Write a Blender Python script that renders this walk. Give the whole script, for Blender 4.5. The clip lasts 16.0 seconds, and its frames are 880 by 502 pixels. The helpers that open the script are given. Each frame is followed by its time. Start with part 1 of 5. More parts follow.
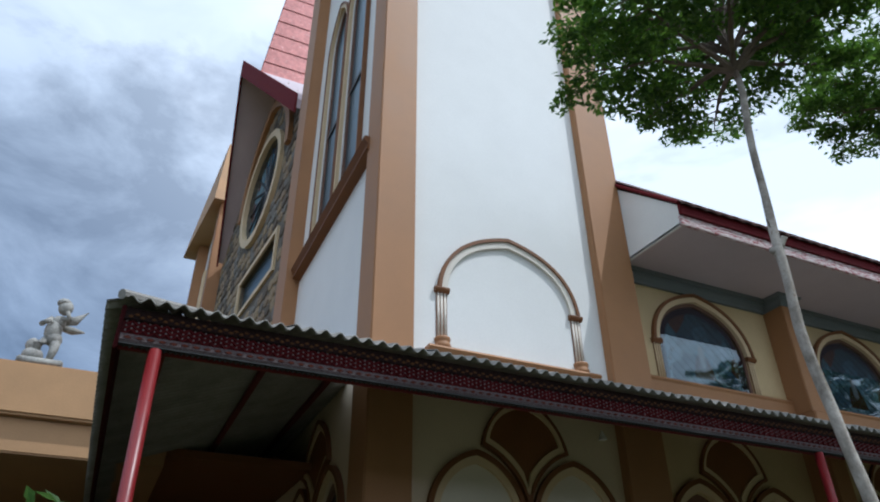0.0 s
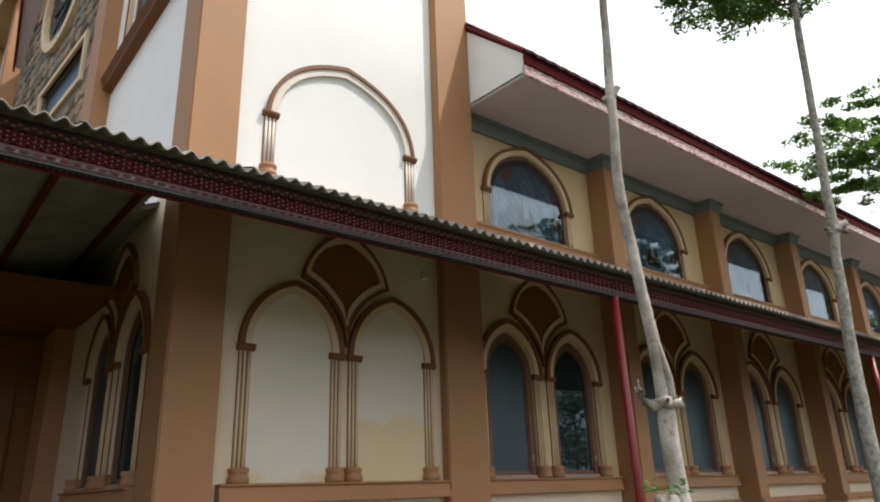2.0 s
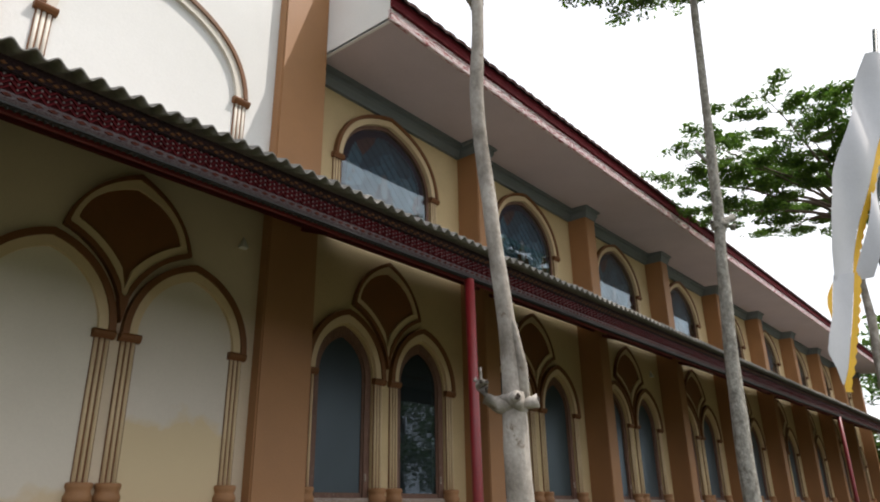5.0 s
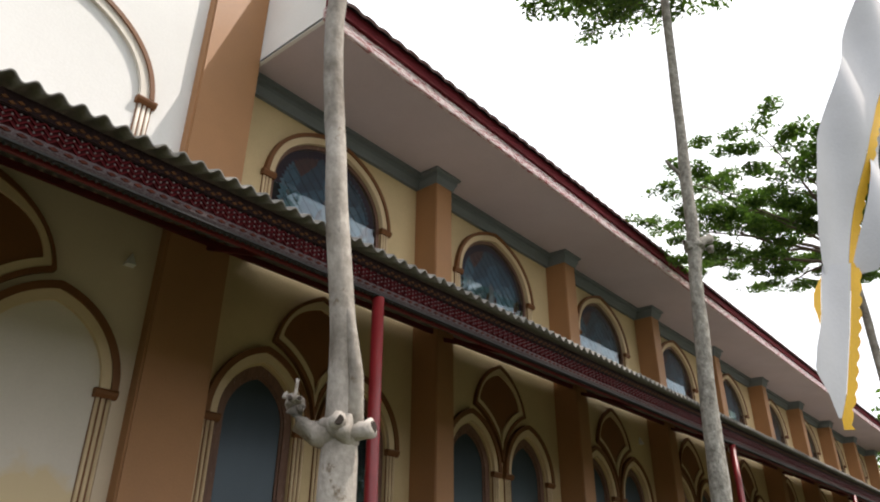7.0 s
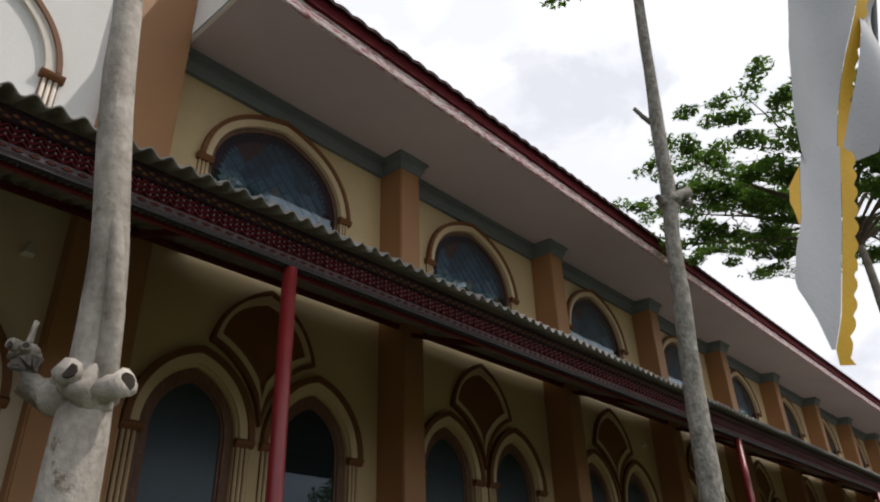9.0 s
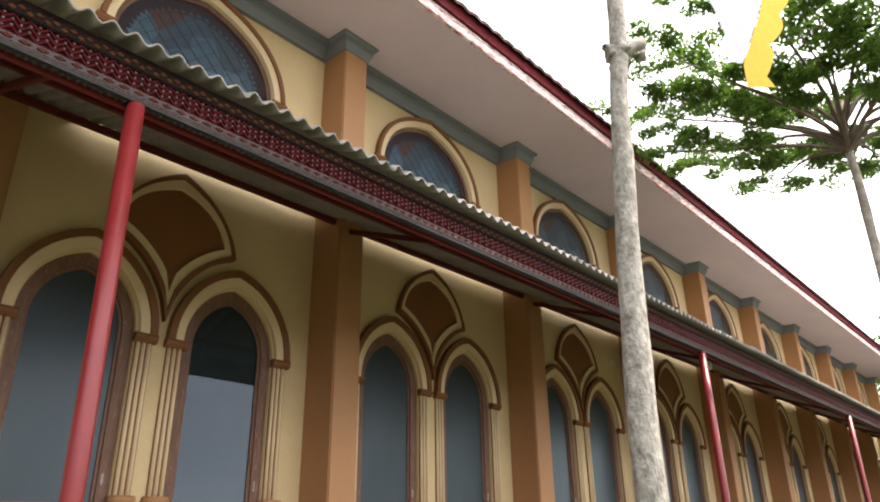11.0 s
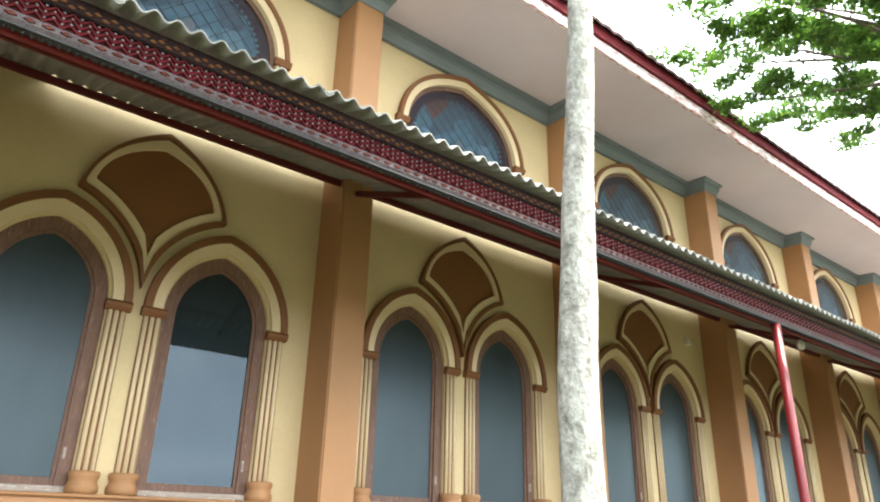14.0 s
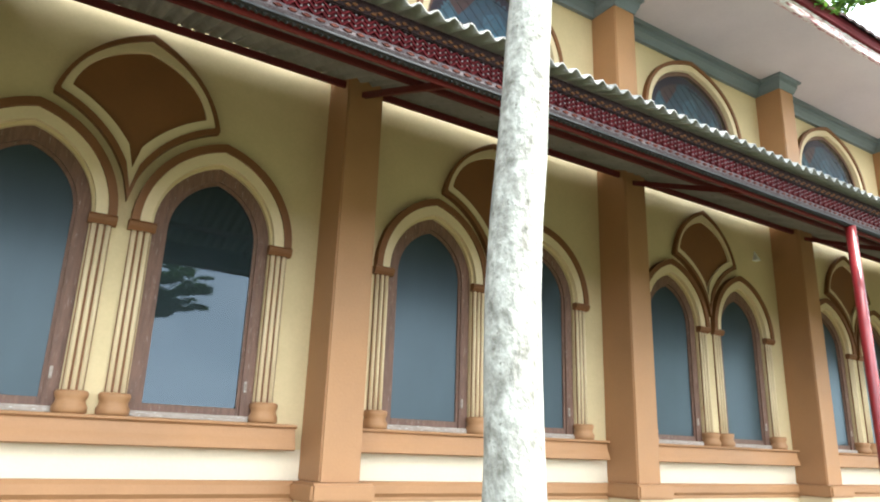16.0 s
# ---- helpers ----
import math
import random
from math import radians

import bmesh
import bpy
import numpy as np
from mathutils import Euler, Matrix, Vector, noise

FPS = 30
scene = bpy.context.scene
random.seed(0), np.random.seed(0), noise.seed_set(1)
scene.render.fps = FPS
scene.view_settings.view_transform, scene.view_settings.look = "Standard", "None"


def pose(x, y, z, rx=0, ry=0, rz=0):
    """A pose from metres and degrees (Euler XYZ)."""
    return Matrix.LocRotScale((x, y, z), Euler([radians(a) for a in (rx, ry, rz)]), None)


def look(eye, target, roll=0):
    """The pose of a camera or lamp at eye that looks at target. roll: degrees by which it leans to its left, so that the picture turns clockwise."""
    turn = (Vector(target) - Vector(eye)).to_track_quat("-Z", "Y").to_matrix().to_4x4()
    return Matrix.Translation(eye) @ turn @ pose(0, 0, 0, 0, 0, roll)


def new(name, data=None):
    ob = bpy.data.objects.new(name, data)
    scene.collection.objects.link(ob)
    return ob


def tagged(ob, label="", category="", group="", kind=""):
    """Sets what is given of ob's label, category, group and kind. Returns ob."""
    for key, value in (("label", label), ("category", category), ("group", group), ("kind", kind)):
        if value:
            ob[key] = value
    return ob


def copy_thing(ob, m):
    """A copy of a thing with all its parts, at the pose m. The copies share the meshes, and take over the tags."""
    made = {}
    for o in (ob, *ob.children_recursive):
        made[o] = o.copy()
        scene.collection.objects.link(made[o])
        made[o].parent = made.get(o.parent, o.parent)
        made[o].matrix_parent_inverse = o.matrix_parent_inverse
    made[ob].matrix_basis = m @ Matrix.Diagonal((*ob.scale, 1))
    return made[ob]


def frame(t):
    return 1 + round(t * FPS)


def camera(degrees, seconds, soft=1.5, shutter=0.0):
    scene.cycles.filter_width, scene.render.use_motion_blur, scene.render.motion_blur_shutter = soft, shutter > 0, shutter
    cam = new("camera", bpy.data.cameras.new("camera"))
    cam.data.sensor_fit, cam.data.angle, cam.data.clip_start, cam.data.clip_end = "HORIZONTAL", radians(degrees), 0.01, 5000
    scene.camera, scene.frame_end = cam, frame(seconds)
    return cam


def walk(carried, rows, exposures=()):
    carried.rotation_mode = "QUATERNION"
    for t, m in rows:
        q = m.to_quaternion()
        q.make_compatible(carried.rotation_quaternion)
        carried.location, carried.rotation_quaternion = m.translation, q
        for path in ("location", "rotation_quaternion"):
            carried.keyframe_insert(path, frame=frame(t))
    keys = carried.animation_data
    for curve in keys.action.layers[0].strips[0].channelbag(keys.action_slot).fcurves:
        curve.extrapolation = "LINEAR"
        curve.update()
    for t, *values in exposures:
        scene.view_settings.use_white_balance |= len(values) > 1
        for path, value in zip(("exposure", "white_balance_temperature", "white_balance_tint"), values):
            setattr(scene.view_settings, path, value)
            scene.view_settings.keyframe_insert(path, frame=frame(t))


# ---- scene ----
cam = camera(64.9, 16.0, soft=2.0)
PATH = [
    (0, (0.664, 0.168, 1.658), (1.385, 1.705, 2.715), -0.6),
    (0.5, (0.75, 0.193, 1.636), (1.572, 1.791, 2.514), -0.2),
    (1, (0.811, 0.201, 1.62), (1.746, 1.804, 2.367), -0.9),
    (1.5, (0.865, 0.25, 1.62), (1.917, 1.816, 2.285), -1.7),
    (2, (0.924, 0.406, 1.611), (2.121, 1.865, 2.272), -1.9),
    (2.5, (1.0, 0.528, 1.606), (2.27, 1.966, 2.172), -1.8),
    (3, (1.224, 0.635, 1.626), (2.535, 2.034, 2.192), -1.6),
    (3.5, (1.446, 0.731, 1.638), (2.776, 2.112, 2.206), -0.4),
    (4, (1.682, 0.862, 1.592), (3.148, 2.032, 2.286), -2.8),
    (4.2, (1.788, 0.955, 1.606), (3.297, 2.093, 2.258), -2.4),
    (6.3, (3.281, 1.456, 1.673), (4.527, 2.79, 2.491), 2.4),
    (6.5, (3.389, 1.449, 1.681), (4.652, 2.765, 2.501), 2.0),
    (7, (3.702, 1.484, 1.669), (5.057, 2.656, 2.56), 0.4),
    (7.5, (3.973, 1.492, 1.702), (5.309, 2.637, 2.653), -2.2),
    (8, (4.24, 1.443, 1.72), (5.496, 2.67, 2.677), -0.5),
    (8.5, (4.447, 1.504, 1.699), (5.719, 2.707, 2.667), -2.5),
    (9, (4.652, 1.651, 1.685), (5.974, 2.826, 2.621), -1.8),
    (9.2, (4.73, 1.691, 1.673), (6.064, 2.881, 2.569), -2.0),
    (11.3, (5.755, 1.805, 1.598), (7.146, 3.039, 2.335), -0.5),
    (11.5, (5.837, 1.804, 1.59), (7.199, 3.082, 2.305), -0.8),
    (12, (6.031, 1.721, 1.621), (7.306, 3.086, 2.338), 2.1),
    (12.5, (6.21, 1.682, 1.596), (7.498, 3.048, 2.282), 0.5),
    (13, (6.429, 1.771, 1.587), (7.688, 3.147, 2.31), 1.6),
    (13.5, (6.616, 1.78, 1.6), (7.891, 3.171, 2.263), 0.5),
    (14, (6.82, 1.718, 1.606), (7.984, 3.165, 2.348), 1.4),
    (14.5, (7.054, 1.662, 1.636), (8.23, 3.157, 2.254), 1.2),
    (15, (7.239, 1.709, 1.605), (8.401, 3.212, 2.233), 3.5),
    (15.5, (7.45, 1.817, 1.609), (8.574, 3.365, 2.194), 3.7),
    (16, (7.611, 1.913, 1.598), (8.636, 3.537, 2.156), 1.9),
]
EXPOSURES = [(0, -0.9, 5600, 8), (1, -0.72, 6150, 11), (1.5, -0.5, 6500, 12), (2, -0.33, 6600, 12), (3, 0.17, 6900, 13), (3.5, 0.2, 6900, 13), (4.2, -0.52, 6600, 13), (6.3, -0.22, 6800, 14), (7, -0.25, 6800, 14), (7.5, -0.88, 6600, 13),
             (8, -1.0, 6600, 13), (8.5, -0.82, 6600, 13), (9.2, -1.05, 6650, 14), (11.3, 1.22, 7000, 17), (12.5, 1.76, 6800, 12), (14, 1.74, 6350, 5), (16, 1.78, 6050, 4)]
walk(cam, [(t, look(eye, target, roll)) for t, eye, target, roll in PATH], EXPOSURES)

# ---- world, sun, exposure ----
SUN = Vector((1.0, -1.0, 2.4)).normalized()
world = bpy.data.worlds.new("sky")
scene.world = world
world.use_nodes = True
wn, wl = world.node_tree.nodes, world.node_tree.links
wn.clear()
sky = wn.new("ShaderNodeTexSky")
sky.sky_type, sky.sun_disc = "NISHITA", False
sky.sun_elevation, sky.sun_rotation = math.asin(SUN.z), math.atan2(SUN.x, SUN.y)
sky.air_density, sky.dust_density = 1.0, 1.5
tc = wn.new("ShaderNodeTexCoord")
mp = wn.new("ShaderNodeMapping")
mp.inputs["Scale"].default_value = (1.6, 1.6, 4.0)
cl = wn.new("ShaderNodeTexNoise")
cl.inputs["Scale"].default_value, cl.inputs["Detail"].default_value, cl.inputs["Roughness"].default_value = 1.7, 7, 0.6
cl.inputs["Distortion"].default_value = 0.5
cr = wn.new("ShaderNodeValToRGB")
cr.color_ramp.elements[0].position, cr.color_ramp.elements[1].position = 0.36, 0.68
cr.color_ramp.elements[0].color = (0.22, 0.22, 0.22, 1)
cm = wn.new("ShaderNodeMixRGB")
# thin cloud is brighter on the sun's side of the sky
dt = wn.new("ShaderNodeVectorMath")
dt.operation = "DOT_PRODUCT"
dt.inputs[1].default_value = SUN
dm = wn.new("ShaderNodeMapRange")
dm.inputs["From Min"].default_value, dm.inputs["From Max"].default_value = -0.1, 0.5
cc = wn.new("ShaderNodeMixRGB")
cc.inputs[1].default_value, cc.inputs[2].default_value = (4.7, 6.7, 9.9, 1), (22.5, 23.2, 24.2, 1)
wl.new(tc.outputs["Generated"], dt.inputs[0]); wl.new(dt.outputs["Value"], dm.inputs[0])
# and paler in the haze towards the horizon
sz = wn.new("ShaderNodeSeparateXYZ")
hz = wn.new("ShaderNodeMapRange")
hz.inputs["From Min"].default_value, hz.inputs["From Max"].default_value = 0.66, 0.1
hz.inputs["To Min"].default_value, hz.inputs["To Max"].default_value = 0.0, 0.3
ha = wn.new("ShaderNodeMath")
ha.operation, ha.use_clamp = "ADD", True
wl.new(tc.outputs["Generated"], sz.inputs[0]); wl.new(sz.outputs["Z"], hz.inputs[0])
wl.new(dm.outputs[0], ha.inputs[0]); wl.new(hz.outputs[0], ha.inputs[1])
# cloud thickness: soft grey undersides
ct = wn.new("ShaderNodeTexNoise")
ct.inputs["Scale"].default_value, ct.inputs["Detail"].default_value, ct.inputs["Distortion"].default_value = 1.9, 6, 0.8
cg = wn.new("ShaderNodeValToRGB")
cg.color_ramp.elements[0].position, cg.color_ramp.elements[1].position = 0.4, 0.6
cg.color_ramp.elements[0].color = (0.82, 0.84, 0.86, 1)
ck = wn.new("ShaderNodeMixRGB")
ck.blend_type, ck.inputs[0].default_value = "MULTIPLY", 1.0
wl.new(mp.outputs[0], ct.inputs["Vector"]); wl.new(ct.outputs[0], cg.inputs[0])
wl.new(ha.outputs[0], cc.inputs[0]); wl.new(cc.outputs[0], ck.inputs[1]); wl.new(cg.outputs[0], ck.inputs[2]); wl.new(ck.outputs[0], cm.inputs[2])
bgn = wn.new("ShaderNodeBackground")
bgn.inputs["Strength"].default_value = 0.1
wo = wn.new("ShaderNodeOutputWorld")
wl.new(tc.outputs["Generated"], mp.inputs[0]); wl.new(mp.outputs[0], cl.inputs["Vector"])
cv = wn.new("ShaderNodeMath")
cv.operation, cv.use_clamp = "MULTIPLY_ADD", True
cv.inputs[1].default_value = 0.62
wl.new(cl.outputs[0], cr.inputs[0]); wl.new(ha.outputs[0], cv.inputs[0])
wl.new(cr.outputs[0], cv.inputs[2]); wl.new(cv.outputs[0], cm.inputs[0])
wl.new(sky.outputs[0], cm.inputs[1]); wl.new(cm.outputs[0], bgn.inputs[0]); wl.new(bgn.outputs[0], wo.inputs[0])
sun = new("sun", bpy.data.lights.new("sun", "SUN"))
sun.data.energy, sun.data.angle, sun.data.color = 5.0, radians(0.6), (1.0, 0.95, 0.88)
sun.matrix_world = look((20, -20, 32), Vector((20, -20, 32)) - SUN)


# ---- materials ----
def mat(name, color, rough=0.6, var=0.12, scale=6.0, grain=60.0, bump=0.15, metal=0.0, tint=None, wear=None, wear_at=0.62, streak=(1, 1, 1), spec=0.4):
    """A painted or raw surface: colour that varies at two scales, optional worn patches, fine relief."""
    m = bpy.data.materials.new(name)
    m.use_nodes = True
    n, l = m.node_tree.nodes, m.node_tree.links
    b = n["Principled BSDF"]
    b.inputs["Metallic"].default_value = metal
    b.inputs["Specular IOR Level"].default_value = spec
    geo = n.new("ShaderNodeTexCoord")
    mpn = n.new("ShaderNodeMapping")
    mpn.inputs["Scale"].default_value = streak
    l.new(geo.outputs["Object"], mpn.inputs[0])
    big, small = n.new("ShaderNodeTexNoise"), n.new("ShaderNodeTexNoise")
    big.inputs["Scale"].default_value, big.inputs["Detail"].default_value, big.inputs["Roughness"].default_value = scale, 6, 0.6
    small.inputs["Scale"].default_value, small.inputs["Detail"].default_value = grain, 3
    l.new(mpn.outputs[0], big.inputs["Vector"]); l.new(mpn.outputs[0], small.inputs["Vector"])
    r = n.new("ShaderNodeValToRGB")
    dark = [c * (1 - var) for c in color]
    light = [min(1, c * (1 + var)) for c in (tint or color)]
    r.color_ramp.elements[0].position, r.color_ramp.elements[1].position = 0.32, 0.68
    r.color_ramp.elements[0].color, r.color_ramp.elements[1].color = (*dark, 1), (*light, 1)
    l.new(big.outputs[0], r.inputs[0])
    out = r.outputs[0]
    g = n.new("ShaderNodeMixRGB")
    g.blend_type = "MULTIPLY"
    g.inputs[0].default_value = min(1, var * 1.6)
    l.new(out, g.inputs[1]); l.new(small.outputs[0], g.inputs[2])
    out = g.outputs[0]
    if wear:
        wnz = n.new("ShaderNodeTexNoise")
        wnz.inputs["Scale"].default_value, wnz.inputs["Detail"].default_value, wnz.inputs["Roughness"].default_value = scale * 2.3, 8, 0.7
        l.new(mpn.outputs[0], wnz.inputs["Vector"])
        wr = n.new("ShaderNodeValToRGB")
        wr.color_ramp.elements[0].position, wr.color_ramp.elements[1].position = wear_at, wear_at + 0.08
        l.new(wnz.outputs[0], wr.inputs[0])
        wm = n.new("ShaderNodeMixRGB")
        wm.inputs[2].default_value = (*wear, 1)
        l.new(wr.outputs[0], wm.inputs[0]); l.new(out, wm.inputs[1])
        out = wm.outputs[0]
    l.new(out, b.inputs["Base Color"])
    rr = n.new("ShaderNodeMapRange")
    rr.inputs["To Min"].default_value, rr.inputs["To Max"].default_value = max(0.05, rough - 0.12), min(1, rough + 0.12)
    l.new(big.outputs[0], rr.inputs[0]); l.new(rr.outputs[0], b.inputs["Roughness"])
    bp = n.new("ShaderNodeBump")
    bp.inputs["Strength"].default_value, bp.inputs["Distance"].default_value = bump, 0.01
    l.new(small.outputs[0], bp.inputs["Height"]); l.new(bp.outputs[0], b.inputs["Normal"])
    return m


CREAM = mat("cream_plaster", (0.605, 0.462, 0.258), 0.7, 0.08, 0.9, 45, 0.12)
WHITE = mat("white_plaster", (0.80, 0.80, 0.78), 0.75, 0.05, 0.5, 40, 0.12)
BROWN = mat("tan_paint", (0.37, 0.185, 0.08), 0.6, 0.08, 1.2, 50, 0.12)
# brown of the kite fields; on the porch it stands in for shade
FIELD = mat("brown_field_and_porch_shade", (0.20, 0.078, 0.022), 0.65, 0.08, 2.0, 50, 0.1)
TRIM = mat("trim_cream_paint", (0.67, 0.52, 0.32), 0.6, 0.06, 2.0, 60, 0.1)
EDGE = mat("trim_brown_paint", (0.18, 0.07, 0.021), 0.6, 0.1, 3.0, 60, 0.1)
WOOD = mat("weathered_window_wood", (0.19, 0.098, 0.066), 0.6, 0.25, 7, 70, 0.25, wear=(0.36, 0.27, 0.23), wear_at=0.6, streak=(6, 6, 0.8))
WOODSILL = mat("worn_window_rail", (0.42, 0.34, 0.28), 0.7, 0.25, 9, 70, 0.25, wear=(0.62, 0.58, 0.52), wear_at=0.55, streak=(1, 6, 6))
SOFFIT = mat("soffit_board", (0.53, 0.445, 0.472), 0.7, 0.06, 0.7, 30, 0.06, tint=(0.55, 0.47, 0.495))
CORNICE = mat("grey_green_cornice", (0.152, 0.174, 0.186), 0.6, 0.1, 2, 50, 0.1)
REDPAINT = mat("red_pole_paint", (0.21, 0.015, 0.017), 0.38, 0.12, 5, 60, 0.06, wear=(0.17, 0.025, 0.02), wear_at=0.66, spec=0.5)
DARKRED = mat("dark_red_timber", (0.12, 0.014, 0.013), 0.55, 0.2, 6, 60, 0.2, streak=(0.5, 4, 4))
FASCIA = mat("carved_red_fascia", (0.05, 0.007, 0.008), 0.85, 0.25, 10, 60, 0.4, spec=0.1)
LOZENGE = mat("orange_red_lozenge_paint", (0.085, 0.022, 0.014), 0.8, 0.25, 20, 60, 0.2, spec=0.1)
BEAM = mat("red_beam_paint", (0.17, 0.02, 0.02), 0.6, 0.2, 6, 60, 0.15, streak=(0.5, 4, 4), spec=0.25)
LATTICE = mat("lattice_red_paint", (0.085, 0.01, 0.012), 0.85, 0.25, 10, 60, 0.3, spec=0.08)
FASCIALOW = mat("worn_pink_moulding", (0.06, 0.03, 0.03), 0.8, 0.3, 14, 70, 0.3, wear=(0.085, 0.07, 0.07), wear_at=0.42, streak=(3, 6, 6), spec=0.1)
FASCIATOP = mat("dark_scalloped_strip", (0.022, 0.011, 0.01), 0.8, 0.35, 16, 70, 0.5, wear=(0.08, 0.035, 0.012), wear_at=0.62, spec=0.1)
BEAD = mat("white_bead_paint", (0.19, 0.155, 0.155), 0.6, 0.15, 20, 70, 0.1)
SHEET = mat("grey_fibre_cement", (0.29, 0.275, 0.25), 0.9, 0.18, 3.0, 50, 0.3, wear=(0.17, 0.155, 0.13), wear_at=0.62, spec=0.15)
EAVERED = mat("eave_red_board", (0.15, 0.017, 0.023), 0.8, 0.2, 4, 50, 0.2, streak=(0.4, 4, 4), spec=0.12)
EAVEPINK = mat("eave_worn_board", (0.42, 0.14, 0.15), 0.75, 0.25, 6, 60, 0.2, wear=(0.66, 0.58, 0.58), wear_at=0.44, streak=(0.6, 4, 4), spec=0.15)
TILE = mat("dark_roof_tile", (0.10, 0.035, 0.03), 0.7, 0.25, 5, 50, 0.3)
SPIRE = mat("pink_metal_sheet", (0.55, 0.22, 0.20), 0.35, 0.2, 5, 50, 0.1, metal=0.3, wear=(0.75, 0.62, 0.60), wear_at=0.6)
STONE = [mat("river_stone_%s" % k, c, 0.8, 0.3, 8, 60, 0.4) for k, c in (("tan", (0.30, 0.22, 0.14)), ("grey", (0.22, 0.20, 0.17)), ("ochre", (0.36, 0.27, 0.16)), ("dark", (0.14, 0.11, 0.08)))]
MORTAR = mat("stone_mortar", (0.17, 0.15, 0.12), 0.9, 0.25, 8, 60, 0.4)
BARK = mat("pale_bark", (0.31, 0.265, 0.21), 0.85, 0.3, 6, 55, 0.45, tint=(0.50, 0.455, 0.40), wear=(0.17, 0.13, 0.09), wear_at=0.6, streak=(1, 1, 0.8))
BARKPALE = mat("lichen_bark", (0.27, 0.245, 0.20), 0.85, 0.32, 24, 60, 0.8, tint=(0.40, 0.38, 0.33), wear=(0.10, 0.085, 0.065), wear_at=0.6, streak=(1, 1, 0.7))
CUTWOOD = mat("cut_wood", (0.58, 0.45, 0.27), 0.8, 0.2, 12, 60, 0.3)
HOLLOW = mat("hollow_dark_wood", (0.05, 0.035, 0.025), 0.9, 0.3, 12, 60, 0.3)
TWIG = mat("dark_twig", (0.16, 0.12, 0.09), 0.85, 0.25, 10, 60, 0.4)
CONCRETE = mat("grey_statue_stone", (0.40, 0.39, 0.36), 0.85, 0.3, 9, 50, 0.4, wear=(0.16, 0.15, 0.13), wear_at=0.56)
PORCH = mat("porch_tan_paint", (0.46, 0.27, 0.13), 0.65, 0.1, 1.2, 50, 0.12)
GROUND = mat("grass_and_damp_earth", (0.07, 0.047, 0.026), 0.95, 0.3, 1.1, 30, 0.5, tint=(0.06, 0.075, 0.025), wear=(0.04, 0.06, 0.018), wear_at=0.5)
PAVE = mat("damp_concrete_paving", (0.135, 0.11, 0.085), 0.9, 0.2, 2.0, 40, 0.3)
CLOTH = mat("white_satin_cloth", (0.62, 0.62, 0.63), 0.85, 0.05, 3, 80, 0.1)
YELLOW = mat("yellow_satin_cloth", (0.80, 0.46, 0.03), 0.5, 0.1, 4, 80, 0.1)
BAMBOO = mat("dark_green_pole_paint", (0.03, 0.05, 0.045), 0.5, 0.2, 8, 60, 0.1)
LAMP = mat("white_lamp_plastic", (0.8, 0.8, 0.78), 0.35, 0.03, 6, 60, 0.02)
INSIDE = mat("dim_interior_plaster", (0.30, 0.27, 0.22), 0.8, 0.1, 1, 40, 0.1)
WIRE = mat("black_cable", (0.02, 0.02, 0.02), 0.6, 0.05, 6, 60, 0.02)


def stain_panel(name, low, high, level):
    """Blank plaster with a ragged repair line, paler above."""
    m = mat(name, high, 0.7, 0.05, 0.8, 45, 0.1)
    n, l = m.node_tree.nodes, m.node_tree.links
    b = n["Principled BSDF"]
    src = b.inputs["Base Color"].links[0].from_socket
    co, sep, nz, ad, rp, mx = (n.new("ShaderNode" + k) for k in ("TexCoord", "SeparateXYZ", "TexNoise", "Math", "ValToRGB", "MixRGB"))
    nz.inputs["Scale"].default_value, nz.inputs["Detail"].default_value = 2.6, 5
    ad.operation = "MULTIPLY_ADD"
    ad.inputs[1].default_value = 0.55
    l.new(co.outputs["Object"], sep.inputs[0]); l.new(co.outputs["Object"], nz.inputs["Vector"])
    l.new(nz.outputs[0], ad.inputs[0]); l.new(sep.outputs["Z"], ad.inputs[2])
    mr = n.new("ShaderNodeMapRange")
    mr.inputs["From Min"].default_value, mr.inputs["From Max"].default_value = level + 0.25, level + 0.33
    l.new(ad.outputs[0], mr.inputs[0])
    mx.inputs[1].default_value = (*low, 1)
    l.new(mr.outputs[0], mx.inputs[0]); l.new(src, mx.inputs[2]); l.new(mx.outputs[0], b.inputs["Base Color"])
    return m


PALETRIM = mat("pale_trim_paint", (0.70, 0.65, 0.57), 0.6, 0.06, 2.0, 60, 0.1)
PALE = mat("pale_cream_paint", (0.66, 0.545, 0.395), 0.7, 0.06, 0.9, 45, 0.12)
PANEL_L = stain_panel("pale_plaster_low_stain", (0.62, 0.51, 0.33), (0.69, 0.635, 0.53), 1.82)
PANEL_R = stain_panel("pale_plaster_repair", (0.63, 0.505, 0.31), (0.66, 0.60, 0.51), 2.42)


